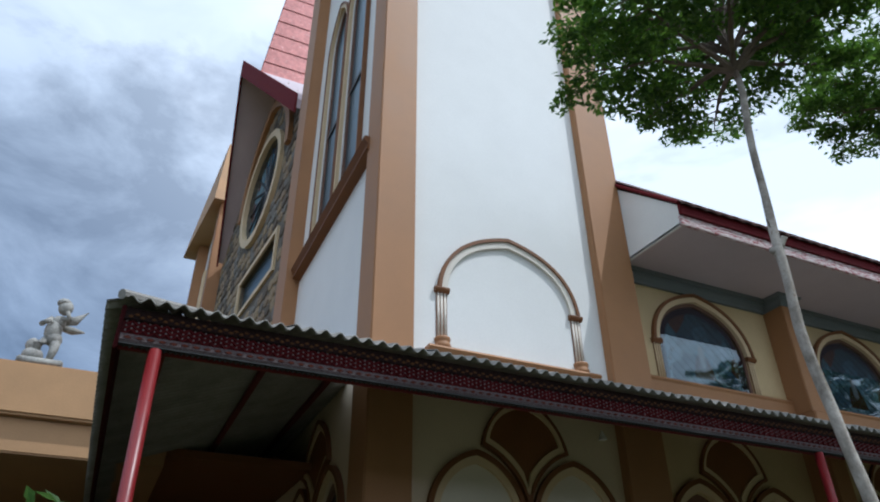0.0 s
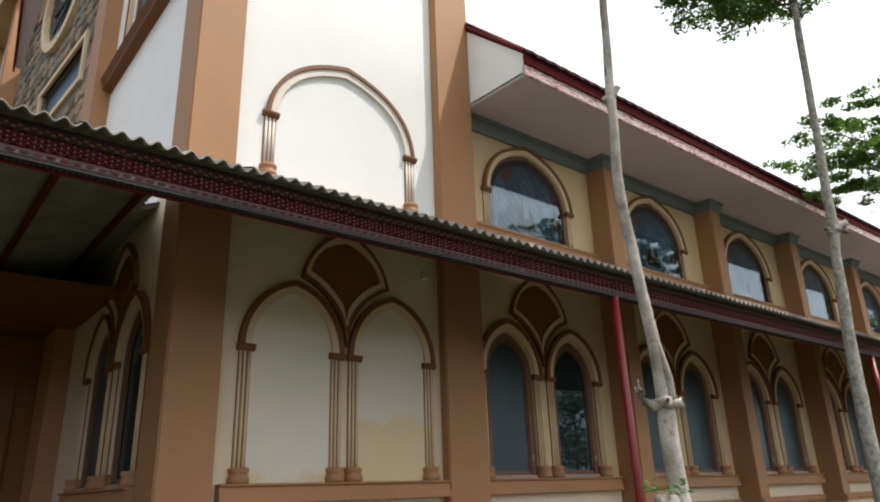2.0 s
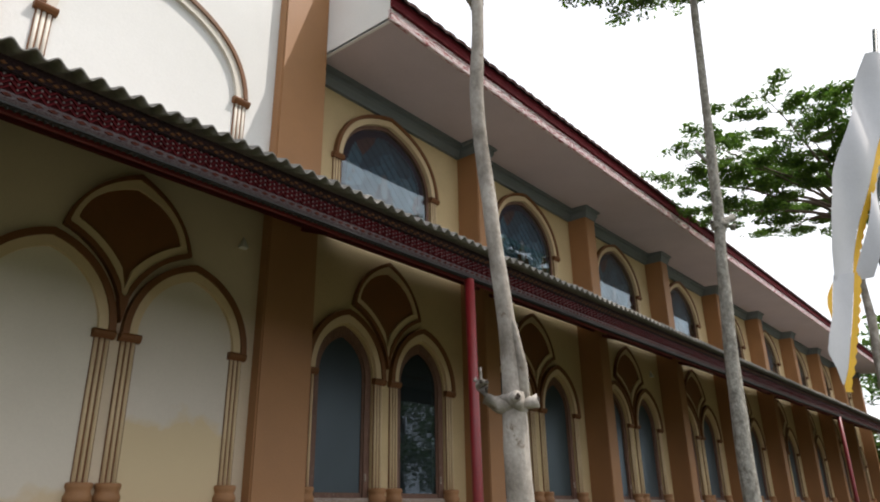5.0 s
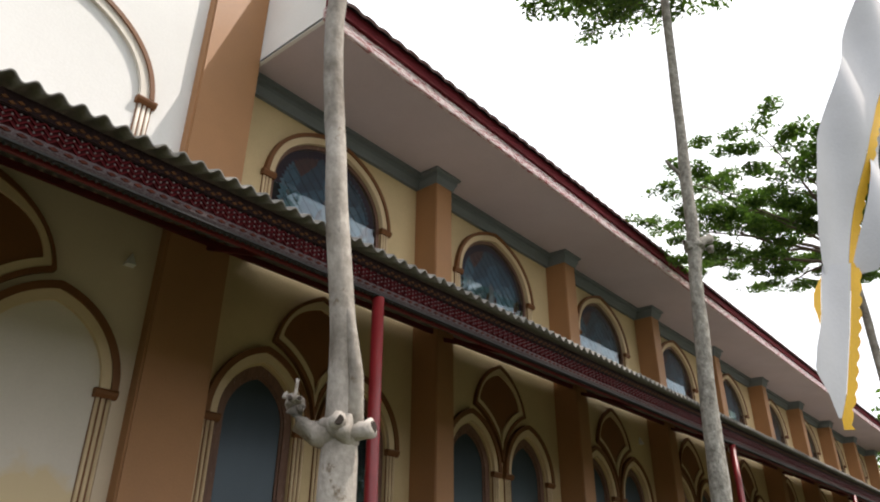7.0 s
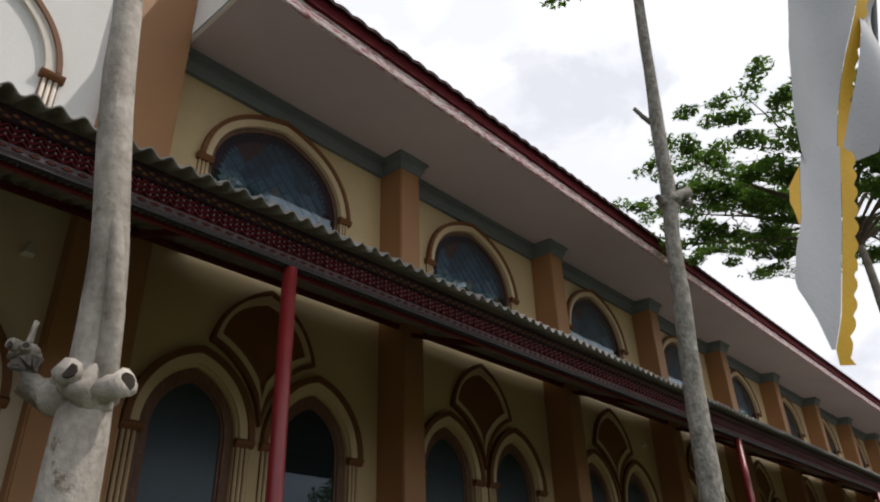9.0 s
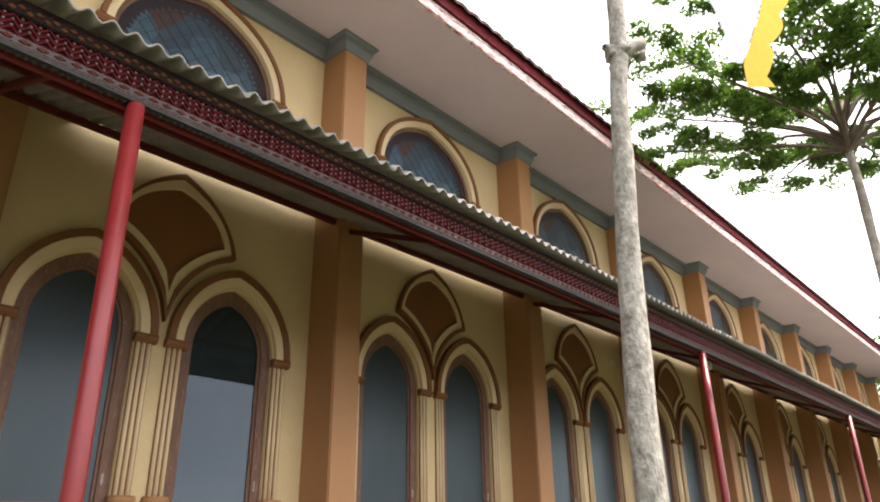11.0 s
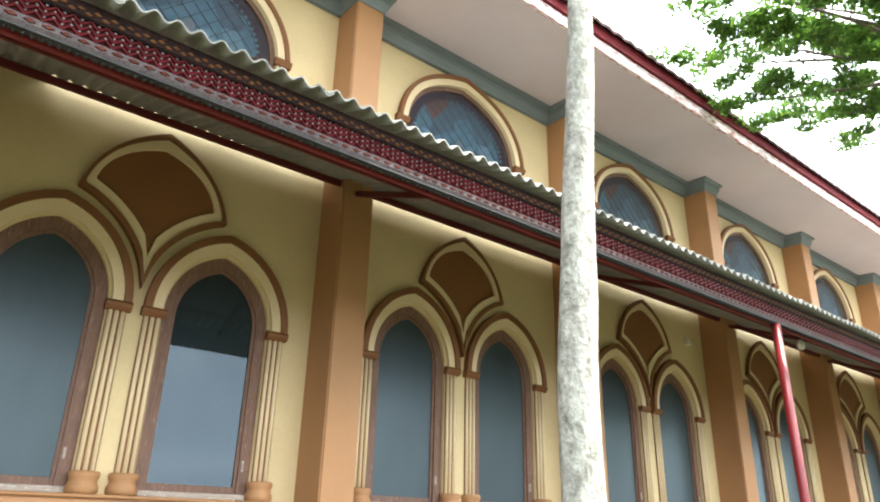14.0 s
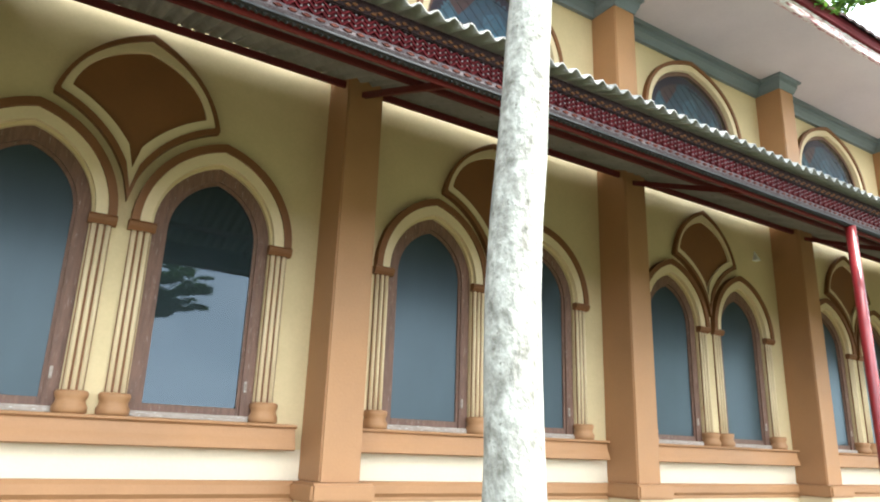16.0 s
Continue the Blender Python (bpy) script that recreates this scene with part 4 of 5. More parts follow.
x = CX
W = PITCH * 10
while x < SIDE_X - 0.12:
    part("roof_sheet", sheet(x, min(x + W, 2.92), True), SHEET, canopy, smooth=True)
    x += W
x = 2.92
while x < TOWER_R:
    part("roof_sheet", sheet(x, x + W + 0.05, False, WALL + 0.01), SHEET, canopy, smooth=True)
    x += W
first_sheet = part("roof_sheet", sheet(x, x + W + 0.06), SHEET, canopy, smooth=True)
i = 1
while x + W * (i + 1) < CEND + 0.5:
    ob = first_sheet.copy()
    scene.collection.objects.link(ob)
    ob.location = (W * i, 0, random.uniform(-0.004, 0.004))
    i += 1
# the side slope is the front slope turned about the corner
flip = Matrix(((0, 1, 0, 0), (1, 0, 0, 0), (0, 0, 1, 0), (0, 0, 0, 1)))
def side_sheet(y0, y1, hip):
    bm = sheet(y0 - CE + CX, y1 - CE + CX, hip, SIDE_X + 0.03 - CX + CE)
    for v in bm.verts:
        along, across = v.co.x - CX + CE, v.co.y - CE + CX
        v.co.x, v.co.y = min(across, SIDE_X + 0.02), along
    return bm
y = CE
while y < 14.5:
    part("roof_sheet", side_sheet(y, y + W + 0.05, y < 7.1), SHEET, canopy, smooth=True)
    y += W
bm = bmesh.new()
tube([(CX - 0.05, CE - 0.05, CZ + 0.01), (SIDE_X - 0.1, CTOP, CZ + 0.05 + (CTOP - CE) * CS)], [0.035, 0.035], 8, bm)
part("hip_ridge", bm, SHEET, canopy)


def roof_z(y):
    return CZ + (y - CE) * CS - 0.04


# timbers under the sheets
for y, d in ((4.95, 0.06), (5.9, 0.05), (6.78, 0.06)):
    part("purlin", boxed(CX + (y - CE), CEND, y - 0.02, y + 0.02, roof_z(y) - d, roof_z(y)), DARKRED, canopy, "dark red timber purlin")
    xs = CX + (y - CE)
    part("purlin", boxed(xs - 0.03, xs + 0.03, y, 14.5, roof_z(y) - d, roof_z(y)), DARKRED, canopy)
for k in range(0, BAYS + 1):
    xk = bay_x(k) + BAY / 2
    bm = bmesh.new()
    box(bm, xk - 0.02, xk + 0.02, 0, 2.2, -0.05, 0, bevel=0.004)
    ob = part("rafter", bm, DARKRED, canopy, "dark red timber rafter")
    ob.matrix_basis = pose(0, 4.68, roof_z(4.68) - 0.06, math.degrees(math.atan(CS))) @ Matrix.Identity(4)
bm = bmesh.new()
tube([(CX + 0.05, CE + 0.05, CZ - 0.12), (SIDE_X, 7.0, CZ + 0.82)], [0.05, 0.05], 6, bm)
part("hip_rafter", bm, DARKRED, canopy)

# carved fascia
def fascia(parent, x0, x1):
    part("fascia_moulding", sweep_x([(CE, 3.495), (CE - 0.035, 3.495), (CE - 0.042, 3.51), (CE - 0.032, 3.545), (CE - 0.02, 3.558), (CE, 3.558)], x0, x1), FASCIALOW, parent, "worn greyish lower moulding")
    part("fascia_board", boxed(x0, x1, CE - 0.012, CE + 0.02, 3.558, 3.65, bevel=0), FASCIA, parent, "dark red carved board")
    part("fascia_strip", boxed(x0, x1, CE - 0.035, CE + 0.01, 3.65, 3.735, bevel=0.006), FASCIATOP, parent, "dark scalloped upper strip")
    part("fascia_lip", boxed(x0, x1, CE - 0.036, CE + 0.012, 3.482, 3.495, bevel=0.003), WIRE, parent, "black lower edge strip")
    part("fascia_beam", boxed(x0, x1, CE + 0.025, CE + 0.06, 3.472, 3.515, bevel=0.005), BEAM, parent, "red beam behind the carved board")
    bm, teeth, loz, bead, chain = (bmesh.new() for _ in range(5))
    G, H = 0.07, 0.0305
    n = int((x1 - x0) / G) - 1
    def flat(m, pts, y, thick):
        f = [m.verts.new((px, y, pz)) for px, pz in pts]
        g = [m.verts.new((px, y - thick, pz)) for px, pz in pts]
        m.faces.new(g)
        for q in range(len(f)):
            m.faces.new((f[q], f[(q + 1) % len(f)], g[(q + 1) % len(f)], g[q]))
    for i in range(n):
        xa = x0 + 0.02 + i * G
        for r in range(3):
            z0 = 3.559 + r * H
            flat(bm, [(xa, z0 - 0.0055), (xa + G / 2, z0 + H - 0.0055), (xa + G / 2, z0 + H + 0.0055), (xa, z0 + 0.0055)], CE - 0.012, 0.012)
            flat(bm, [(xa + G / 2, z0 + H - 0.0055), (xa + G, z0 - 0.0055), (xa + G, z0 + 0.0055), (xa + G / 2, z0 + H + 0.0055)], CE - 0.012, 0.012)
        for dx, z in ((0.0, 3.579), (G / 2, 3.595), (0.0, 3.61), (G / 2, 3.625), (0.0, 3.641)):
            c = Vector((xa + dx, CE - 0.024, z))
            v = [bead.verts.new(c + Vector(o) * 0.006) for o in ((1, 0, 0), (0.5, 0, 0.87), (-0.5, 0, 0.87), (-1, 0, 0), (-0.5, 0, -0.87), (0.5, 0, -0.87), (0, -1, 0))]
            for q in range(6):
                bead.faces.new((v[q], v[(q + 1) % 6], v[6]))
        flat(loz, [(xa, 3.526), (xa + 0.024, 3.516), (xa + 0.048, 3.526), (xa + 0.024, 3.536)], CE - 0.034, 0.012)
        for k in (0, 1):
            xt = xa + k * G / 2
            flat(teeth, [(xt, 3.483), (xt + 0.014, 3.47), (xt + 0.028, 3.483)], CE + 0.005, 0.02)
            z = 3.662 + 0.016 * k
            flat(chain, [(xt, z + 0.008), (xt + 0.016, z), (xt + 0.034, z + 0.008), (xt + 0.016, z + 0.02)], CE - 0.035, 0.006)
    tagged(part("carved_lattice", bm, LATTICE, parent, "carved red zigzag lattice"), kind="stuff")
    tagged(part("bead", bead, BEAD, parent, "small white painted beads"), kind="stuff")
    tagged(part("lozenge", loz, LOZENGE, parent, "small orange-red painted lozenges"), kind="stuff")
    tagged(part("tooth", teeth, WIRE, parent, "dark toothed lower edge"), kind="stuff")
    tagged(part("chain_carving", chain, mat("dull_ochre_paint", (0.11, 0.045, 0.015), 0.7, 0.3, 20, 60, 0.2, spec=0.1), parent, "small dull ochre links"), kind="stuff")


fascia(canopy, CX, CEND)
part("fascia_board", boxed(CX - 0.03, CX, CE, 14.5, 3.46, 3.765), FASCIA, canopy)
for x in (0.71, 6.70, 13.28, 19.8, 26.3, 32.5):
    post = part("post", tube([(x + 0.08, 4.66, 0.1), (x + 0.06, 4.66, 1.8), (x + 0.035, 4.66, 3.481)], [0.042] * 3, 20), REDPAINT, canopy, "round red painted steel post", smooth=True)
    part("footing", boxed(x - 0.16, x + 0.16, 4.44, 4.76, 0.1, 0.28, bevel=0.02), PAVE, post)

# ---- bulb and small wall lights ----
bulb = thing("lamp_bulb", "small white bulb hanging under the canopy", "lamp")
part("socket", turned([(0.02, 4.02), (0.028, 4.0), (0.028, 3.94), (0.02, 3.93)], 15.78, 5.5, 10), WIRE, bulb)
part("bulb", turned([(0.02, 3.93), (0.045, 3.89), (0.05, 3.86), (0.035, 3.81), (0.01, 3.8)], 15.78, 5.5, 12), LAMP, bulb, smooth=True)
part("cord", tube([(15.78, 5.5, 4.02), (15.78, 5.5, 4.2)], [0.006] * 2, 6), WIRE, bulb)
for x, z, WY in ((5.98, 4.19, TFACE), (15.78, 4.2, WALL)):
    wl2 = thing("wall_light", "small white wedge-shaped fitting on the wall", "wall light")
    bm = bmesh.new()
    v = [bm.verts.new(c) for c in ((x - 0.045, WY - 0.001, z - 0.06), (x + 0.045, WY - 0.001, z - 0.06), (x + 0.012, WY - 0.001, z + 0.075), (x - 0.038, WY - 0.07, z - 0.055), (x + 0.038, WY - 0.07, z - 0.055), (x + 0.012, WY - 0.015, z + 0.07))]
    for f in ((3, 4, 5), (0, 3, 5, 2), (1, 2, 5, 4), (0, 1, 4, 3), (0, 2, 1)):
        bm.faces.new([v[i] for i in f])
    part("shade", bm, LAMP, wl2)


# ---- trees ----
def leaf_cloud(bm, centre, radii, count, size, rng):
    for _ in range(count):
        while True:
            d = Vector((rng.uniform(-1, 1), rng.uniform(-1, 1), rng.uniform(-1, 1)))
            if d.length < 1:
                break
        c = Vector(centre) + Vector((d.x * radii[0], d.y * radii[1], d.z * radii[2]))
        s = size * rng.uniform(0.6, 1.25)
        n = Vector((rng.gauss(0, 0.55), rng.gauss(0, 0.55), 1)).normalized()
        u = n.orthogonal().normalized()
        u = Matrix.Rotation(rng.uniform(0, 6.28), 3, n) @ u
        w = n.cross(u)
        v = [bm.verts.new(c + u * s * a + w * s * b2 + n * s * e) for a, b2, e in ((-1, 0, 0), (-0.1, 0.42, 0.08), (1, 0, -0.1), (-0.1, -0.42, 0.08))]
        bm.faces.new(v)


def tree(label, line, radii, tiers, seed, bark, leaf=0.05, density=46, droop=0.0, name="tree"):
    """line: the trunk's course; tiers: (limb root, length, count, rise, start angle, spread) of flat leafy layers."""
    rng = random.Random(seed)
    t = thing(name, label, "tree", "pruned trees along the walkway")
    fine, fr = [], []
    for i in range(len(line) - 1):
        for j in range(5):
            f = j / 5
            p = Vector(line[i]).lerp(Vector(line[i + 1]), f)
            p += Vector((noise.noise(p * 1.3 + Vector((seed, 0, 0))), noise.noise(p * 1.3 + Vector((0, seed, 5))), 0)) * 0.03
            fine.append(p)
            fr.append((radii[i] * (1 - f) + radii[i + 1] * f) * (1 + 0.06 * noise.noise(p * 5)))
    fine.append(Vector(line[-1]))
    fr.append(radii[-1])
    part("trunk", tube(fine, fr, 14, wobble=0.12), bark, t, smooth=True)
    crown = bmesh.new()
    for root, length, count, rise, start, spread in tiers:
        for i in range(count):
            an = start + spread * (i + rng.uniform(-0.25, 0.25)) / count
            ln = length * rng.uniform(0.75, 1.1)
            pts, rad = [], []
            bend = rng.uniform(-0.25, 0.25)
            for j in range(7):
                f = j / 6
                a2 = an + bend * f
                pts.append(Vector(root) + Vector((math.cos(a2), math.sin(a2), 0)) * ln * f + Vector((0, 0, rise * (f ** 0.6) - droop * f ** 3 + 0.08 * noise.noise((f * 3, i, seed)))))
                rad.append(0.03 * (1 - f) + 0.005)
            limb = tube(pts, rad, 5)
            for j in range(2, 7):
                for s in (-1, 1):
                    tw = 0.18 + 0.22 * ln * (1 - abs(j / 6 - 0.65))
                    side = Vector((-math.sin(an), math.cos(an), 0)) * s
                    tipp = pts[j] + side * tw * rng.uniform(0.5, 1.2) + Vector((math.cos(an), math.sin(an), 0)) * tw * 0.5 + Vector((0, 0, rng.uniform(-0.05, 0.14)))
                    tube([pts[j], pts[j].lerp(tipp, 0.5) + Vector((0, 0, 0.04)), tipp], [0.008, 0.006, 0.003], 4, limb)
                    for f in (0.45, 0.75, 1.05):
                        leaf_cloud(crown, pts[j].lerp(tipp, f), (0.17, 0.17, 0.06), int(density * rng.choice((0.05, 0.5, 1.0, 1.5))), leaf, rng)
            part("limb", limb, TWIG, t)
            leaf_cloud(crown, pts[-1], (0.28, 0.28, 0.09), density, leaf, rng)
    part("crown", crown, LEAF, t, "layered crown of small green leaves")
    return t


def knob(parent, at, r, stubs, bark, seed):
    """A swollen, gnarled pruning scar: several lumps round the trunk, with sawn hollow stubs."""
    rng = random.Random(seed)
    bm = bmesh.new()
    lumps = [(Vector((0, 0, 0)), r, 0.8)]
    for i in range(6):
        an = i * 1.05 + rng.uniform(-0.3, 0.3)
        lumps.append((Vector((math.cos(an) * r * 0.5, math.sin(an) * r * 0.5, rng.uniform(-0.55, 0.45) * r)), r * rng.uniform(0.35, 0.55), 0.8))
    for c, q, flat in lumps:
        got = bmesh.ops.create_icosphere(bm, subdivisions=3, radius=q)["verts"]
        for v in got:
            d = Vector((v.co.x, v.co.y, v.co.z * flat))
            w = Vector(at) + c + d
            v.co = w + d.normalized() * (q * 0.4 * noise.noise(w * 21) + q * 0.3 * noise.noise(w * 58))
    k = part("knob", bm, bark, parent, "swollen pruning scar", smooth=True)
    for d, ln, rr in stubs:
        d = Vector(d).normalized()
        p = Vector(at) + d * r * 0.5
        bend = Vector((rng.uniform(-1, 1), rng.uniform(-1, 1), rng.uniform(-1, 1))) * rr * 0.35
        part("stub", tube([p, p + d * ln * 0.35 + bend, p + d * ln * 0.75 + bend, p + d * ln], [rr * 1.7, rr * 1.15, rr * 0.95, rr * 1.15], 10, wobble=0.3), bark, k, smooth=True)
        part("cut_face", tube([p + d * (ln - 0.002), p + d * (ln + 0.003)], [rr * 0.72, rr * 0.66], 9), HOLLOW, k)


T1 = tree("slim pruned tree with pale grey bark and layered small-leaved crown", [(5.31, 3.25, 0), (5.29, 3.25, 1.4), (5.262, 3.25, 2.05), (5.228, 3.262, 2.5), (5.163, 3.275, 3.05), (5.1, 3.275, 3.9), (5.08, 3.275, 4.6), (5.14, 3.27, 5.4), (5.27, 3.25, 6.55)],
          [0.08, 0.07, 0.062, 0.046, 0.042, 0.04, 0.037, 0.033, 0.03],
          [((5.26, 3.25, 6.62), 1.3, 8, 0.42, 0, 6.28), ((5.27, 3.25, 6.85), 1.4, 8, 0.75, 0.4, 6.28), ((5.28, 3.25, 7.3), 1.15, 6, 1.0, 0.2, 6.28)], 3, BARK, 0.045, 48)
part("leader", tube([(5.26, 3.25, 6.5), (5.28, 3.25, 7.1), (5.31, 3.25, 7.7)], [0.03, 0.022, 0.012], 7), TWIG, T1)
knob(T1, (5.25, 3.25, 2.16), 0.074, [((-0.75, -0.66, 0.12), 0.062, 0.026), ((0.25, -0.97, -0.03), 0.085, 0.03), ((-0.5, 0.75, -0.25), 0.07, 0.016)], BARK, 5)
part("arm", tube([(5.24, 3.26, 2.145), (5.19, 3.31, 2.145), (5.155, 3.35, 2.175), (5.14, 3.365, 2.225)], [0.06, 0.04, 0.031, 0.036], 10, wobble=0.25), BARK, T1, "crooked pruned arm", smooth=True)
knob(T1, (5.137, 3.368, 2.24), 0.034, [((-0.7, -0.5, 0.2), 0.035, 0.013), ((-0.3, -0.9, 0.25), 0.03, 0.011), ((-0.6, 0.4, 0.6), 0.03, 0.012), ((0.1, 0.1, 1), 0.075, 0.006)], BARK, 15)
part("strand", tube([(5.262, 3.2, 2.14), (5.246, 3.19, 2.33), (5.222, 3.217, 2.54), (5.195, 3.255, 2.74)], [0.03, 0.024, 0.019, 0.008], 10, wobble=0.15), BARK, T1, "fused second strand of the trunk", smooth=True)
knob(T1, (5.09, 3.275, 4.55), 0.055, [((0.3, -0.6, 0.9), 0.1, 0.025)], BARK, 6)
part("twig", tube([(5.1, 3.275, 4.7), (5.03, 3.235, 4.78), (4.99, 3.215, 4.8)], [0.008, 0.006, 0.003], 5), TWIG, T1)
stump = thing("tree_stump", "sawn-off pale trunk with fresh sprouts beside the tree", "stump")
part("stem", tube([(5.06, 3.19, 0), (5.03, 3.19, 0.8), (5.02, 3.19, 1.55)], [0.1, 0.085, 0.082], 14, wobble=0.15), BARKPALE, stump, smooth=True)
part("cut_face", tube([(5.02, 3.19, 1.545), (5.02, 3.19, 1.555)], [0.075, 0.073], 14), CUTWOOD, stump, "pale sawn face")
rng = random.Random(9)
sprouts = bmesh.new()
for i in range(7):
    an = i * 0.9
    leaf_cloud(sprouts, (5.02 + 0.12 * math.cos(an), 3.19 + 0.12 * math.sin(an), 1.6), (0.06, 0.06, 0.06), 7, 0.03, rng)
tagged(part("sprouts", sprouts, SHRUB, stump, "small green sprouts"), kind="stuff")

T2 = tree("tall slim tree with lichen-pale bark leaning gently", [(8.64, 3.3, 0), (8.68, 3.28, 1.2), (8.715, 3.27, 2.2), (8.765, 3.25, 3.1), (8.79, 3.2, 4.15), (8.825, 3.15, 5.4), (8.89, 3.1, 6.6), (8.93, 3.08, 7.2)],
          [0.09, 0.08, 0.071, 0.06, 0.053, 0.045, 0.04, 0.038],
          [((8.93, 3.08, 7.3), 1.3, 7, 0.55, 0.6, 6.28), ((8.94, 3.08, 7.48), 1.4, 8, 0.7, 0.4, 6.28), ((8.95, 3.08, 7.9), 1.2, 6, 0.7, 0.2, 6.28)], 11, BARKPALE, 0.045, 48)
part("leader", tube([(8.93, 3.08, 7.0), (8.95, 3.08, 7.7), (8.98, 3.08, 8.4)], [0.038, 0.028, 0.012], 7), TWIG, T2)
knob(T2, (8.795, 3.19, 4.2), 0.072, [((0.75, -0.6, 0.5), 0.15, 0.035), ((0.7, -0.7, -0.1), 0.12, 0.028), ((-0.7, 0.3, 0.1), 0.06, 0.022)], BARKPALE, 12)
part("stub", tube([(8.815, 3.175, 4.86), (8.745, 3.225, 4.93), (8.705, 3.265, 5.01)], [0.024, 0.018, 0.015], 7), BARKPALE, T2)
T3 = tree("slender tree with wide layered crown reaching over the eaves", [(14.0, 3.0, 0), (14.35, 3.0, 1.6), (15.0, 3.0, 3.3), (15.3, 3.0, 4.8), (15.2, 3.0, 6.2)],
          [0.11, 0.095, 0.08, 0.062, 0.05],
          [((15.2, 3.0, 6.25), 2.6, 9, 0.8, 0, 6.28), ((15.2, 3.0, 6.4), 2.5, 9, 1.1, 0.3, 6.28), ((15.2, 3.0, 6.6), 1.8, 6, 1.3, 0.1, 6.28)], 21, BARK, 0.042, 110)
part("leader", tube([(15.2, 3.0, 6.15), (15.23, 3.0, 6.9), (15.28, 3.0, 7.6)], [0.045, 0.03, 0.012], 7), TWIG, T3)
knob(T3, (15.05, 3.0, 3.4), 0.1, [((0.8, -0.5, 0.2), 0.14, 0.04)], BARK, 22)
tree("slim small-crowned tree standing across the path", [(10.75, -9, 0), (10.8, -9, 2), (10.85, -9, 4), (10.9, -9, 5.1)], [0.09, 0.075, 0.06, 0.05],
     [((10.9, -9, 5.1), 1.5, 8, 0.4, 0, 6.28), ((10.9, -9, 5.4), 1.5, 8, 0.7, 0.4, 6.28), ((10.9, -9, 5.7), 1.2, 6, 1.0, 0.2, 6.28)], 27, BARK, 0.06, 60)

# ---- feather banner ----
banner = thing("banner", "torn white banner with yellow scalloped edges on a dark pole", "banner")
part("pole", tube([(7.95, 1.15, 0.0), (7.5, 1.4, 1.6), (7.02, 1.76, 2.55), (6.97, 1.76, 3.2), (7.1, 1.63, 3.8), (7.28, 1.5, 4.7)], [0.03, 0.028, 0.025, 0.022, 0.02, 0.016], 10), BAMBOO, banner, "dark green pole", smooth=True)
part("cross_stick", tube([(7.06, 1.62, 2.42), (6.9, 1.82, 2.62), (7.0, 1.74, 2.95)], [0.012, 0.013, 0.01], 8), BAMBOO, banner, "dark green stick tied across the pole")


def cloth(left, right, z0, z1, n, fold, seed):
    """Hanging cloth between two edges given as offsets by height; folds swing it fore and aft."""
    bm = bmesh.new()
    m = 12
    tipx, tipy = 6.6, 2.0
    grid = []
    for i in range(n + 1):
        z = z0 + (z1 - z0) * i / n
        a, b4 = left(z), right(z)
        row = []
        for j in range(m + 1):
            o = a + (b4 - a) * j / m
            f = fold * (math.sin(o * 17 + z * 2.2 + seed) + 0.5 * math.sin(o * 31 - z * 5 + seed * 2)) + 0.03 * math.sin(z * 4 + seed)
            row.append(bm.verts.new((tipx + 0.68 * o + 0.73 * f, tipy - 0.73 * o + 0.68 * f, z)))
        grid.append(row)
    for a, b4 in zip(grid, grid[1:]):
        for j in range(m):
            bm.faces.new((a[j], a[j + 1], b4[j + 1], b4[j]))
    return bm


def course(*pts):
    """A smooth curve through (height, offset) pairs."""
    zs, os = [p[0] for p in pts], [p[1] for p in pts]
    return lambda z: float(np.interp(z, zs, os))


TL, TR = course((2.25, -0.06), (2.33, -0.08), (2.42, -0.12), (2.52, -0.09), (2.65, -0.025), (2.9, 0.06)), course((2.25, -0.05), (2.34, -0.01), (2.6, 0.075), (2.9, 0.16))
ML, MR = course((2.77, 0.06), (2.88, 0.05), (3.02, 0.055), (3.25, 0.09), (3.5, 0.165), (3.8, 0.31), (4.4, 0.6)), course((2.77, 0.13), (3.0, 0.205), (3.24, 0.285), (3.5, 0.387), (3.78, 0.54), (4.4, 0.82))
scal = lambda z: 0.012 * abs(math.sin(z * 55))
part("tail_cloth", cloth(TL, TR, 2.25, 2.88, 24, 0.014, 1), CLOTH, banner, "white satin tail", smooth=True)
part("tail_edging", cloth(lambda z: TR(z) + 0.001, lambda z: TR(z) + 0.032 + scal(z), 2.21, 2.86, 70, 0.014, 1), YELLOW, banner, "yellow scalloped edging", smooth=True)
part("tail_edging", cloth(lambda z: TL(z) - 0.04 * min(1, (z - 2.6) / 0.08, (2.84 - z) / 0.1), lambda z: TL(z) - 0.001, 2.605, 2.835, 30, 0.014, 1), YELLOW, banner, smooth=True)
part("cloth", cloth(ML, MR, 2.77, 4.4, 40, 0.022, 3), CLOTH, banner, "white satin cloth", smooth=True)
part("edging", cloth(lambda z: MR(z) + 0.001, lambda z: MR(z) + 0.035 + scal(z), 2.77, 4.4, 120, 0.022, 3), YELLOW, banner, "yellow scalloped edging", smooth=True)
part("back_cloth", cloth(lambda z: MR(z) + 0.02, lambda z: MR(z) + 0.1, 2.85, 4.4, 40, 0.035, 5), CLOTH, banner, "folded back of the white cloth", smooth=True)
part("tie", tube([(7.2, 1.55, 4.36), (7.1, 1.5, 4.38)], [0.006] * 2, 5), CLOTH, banner)

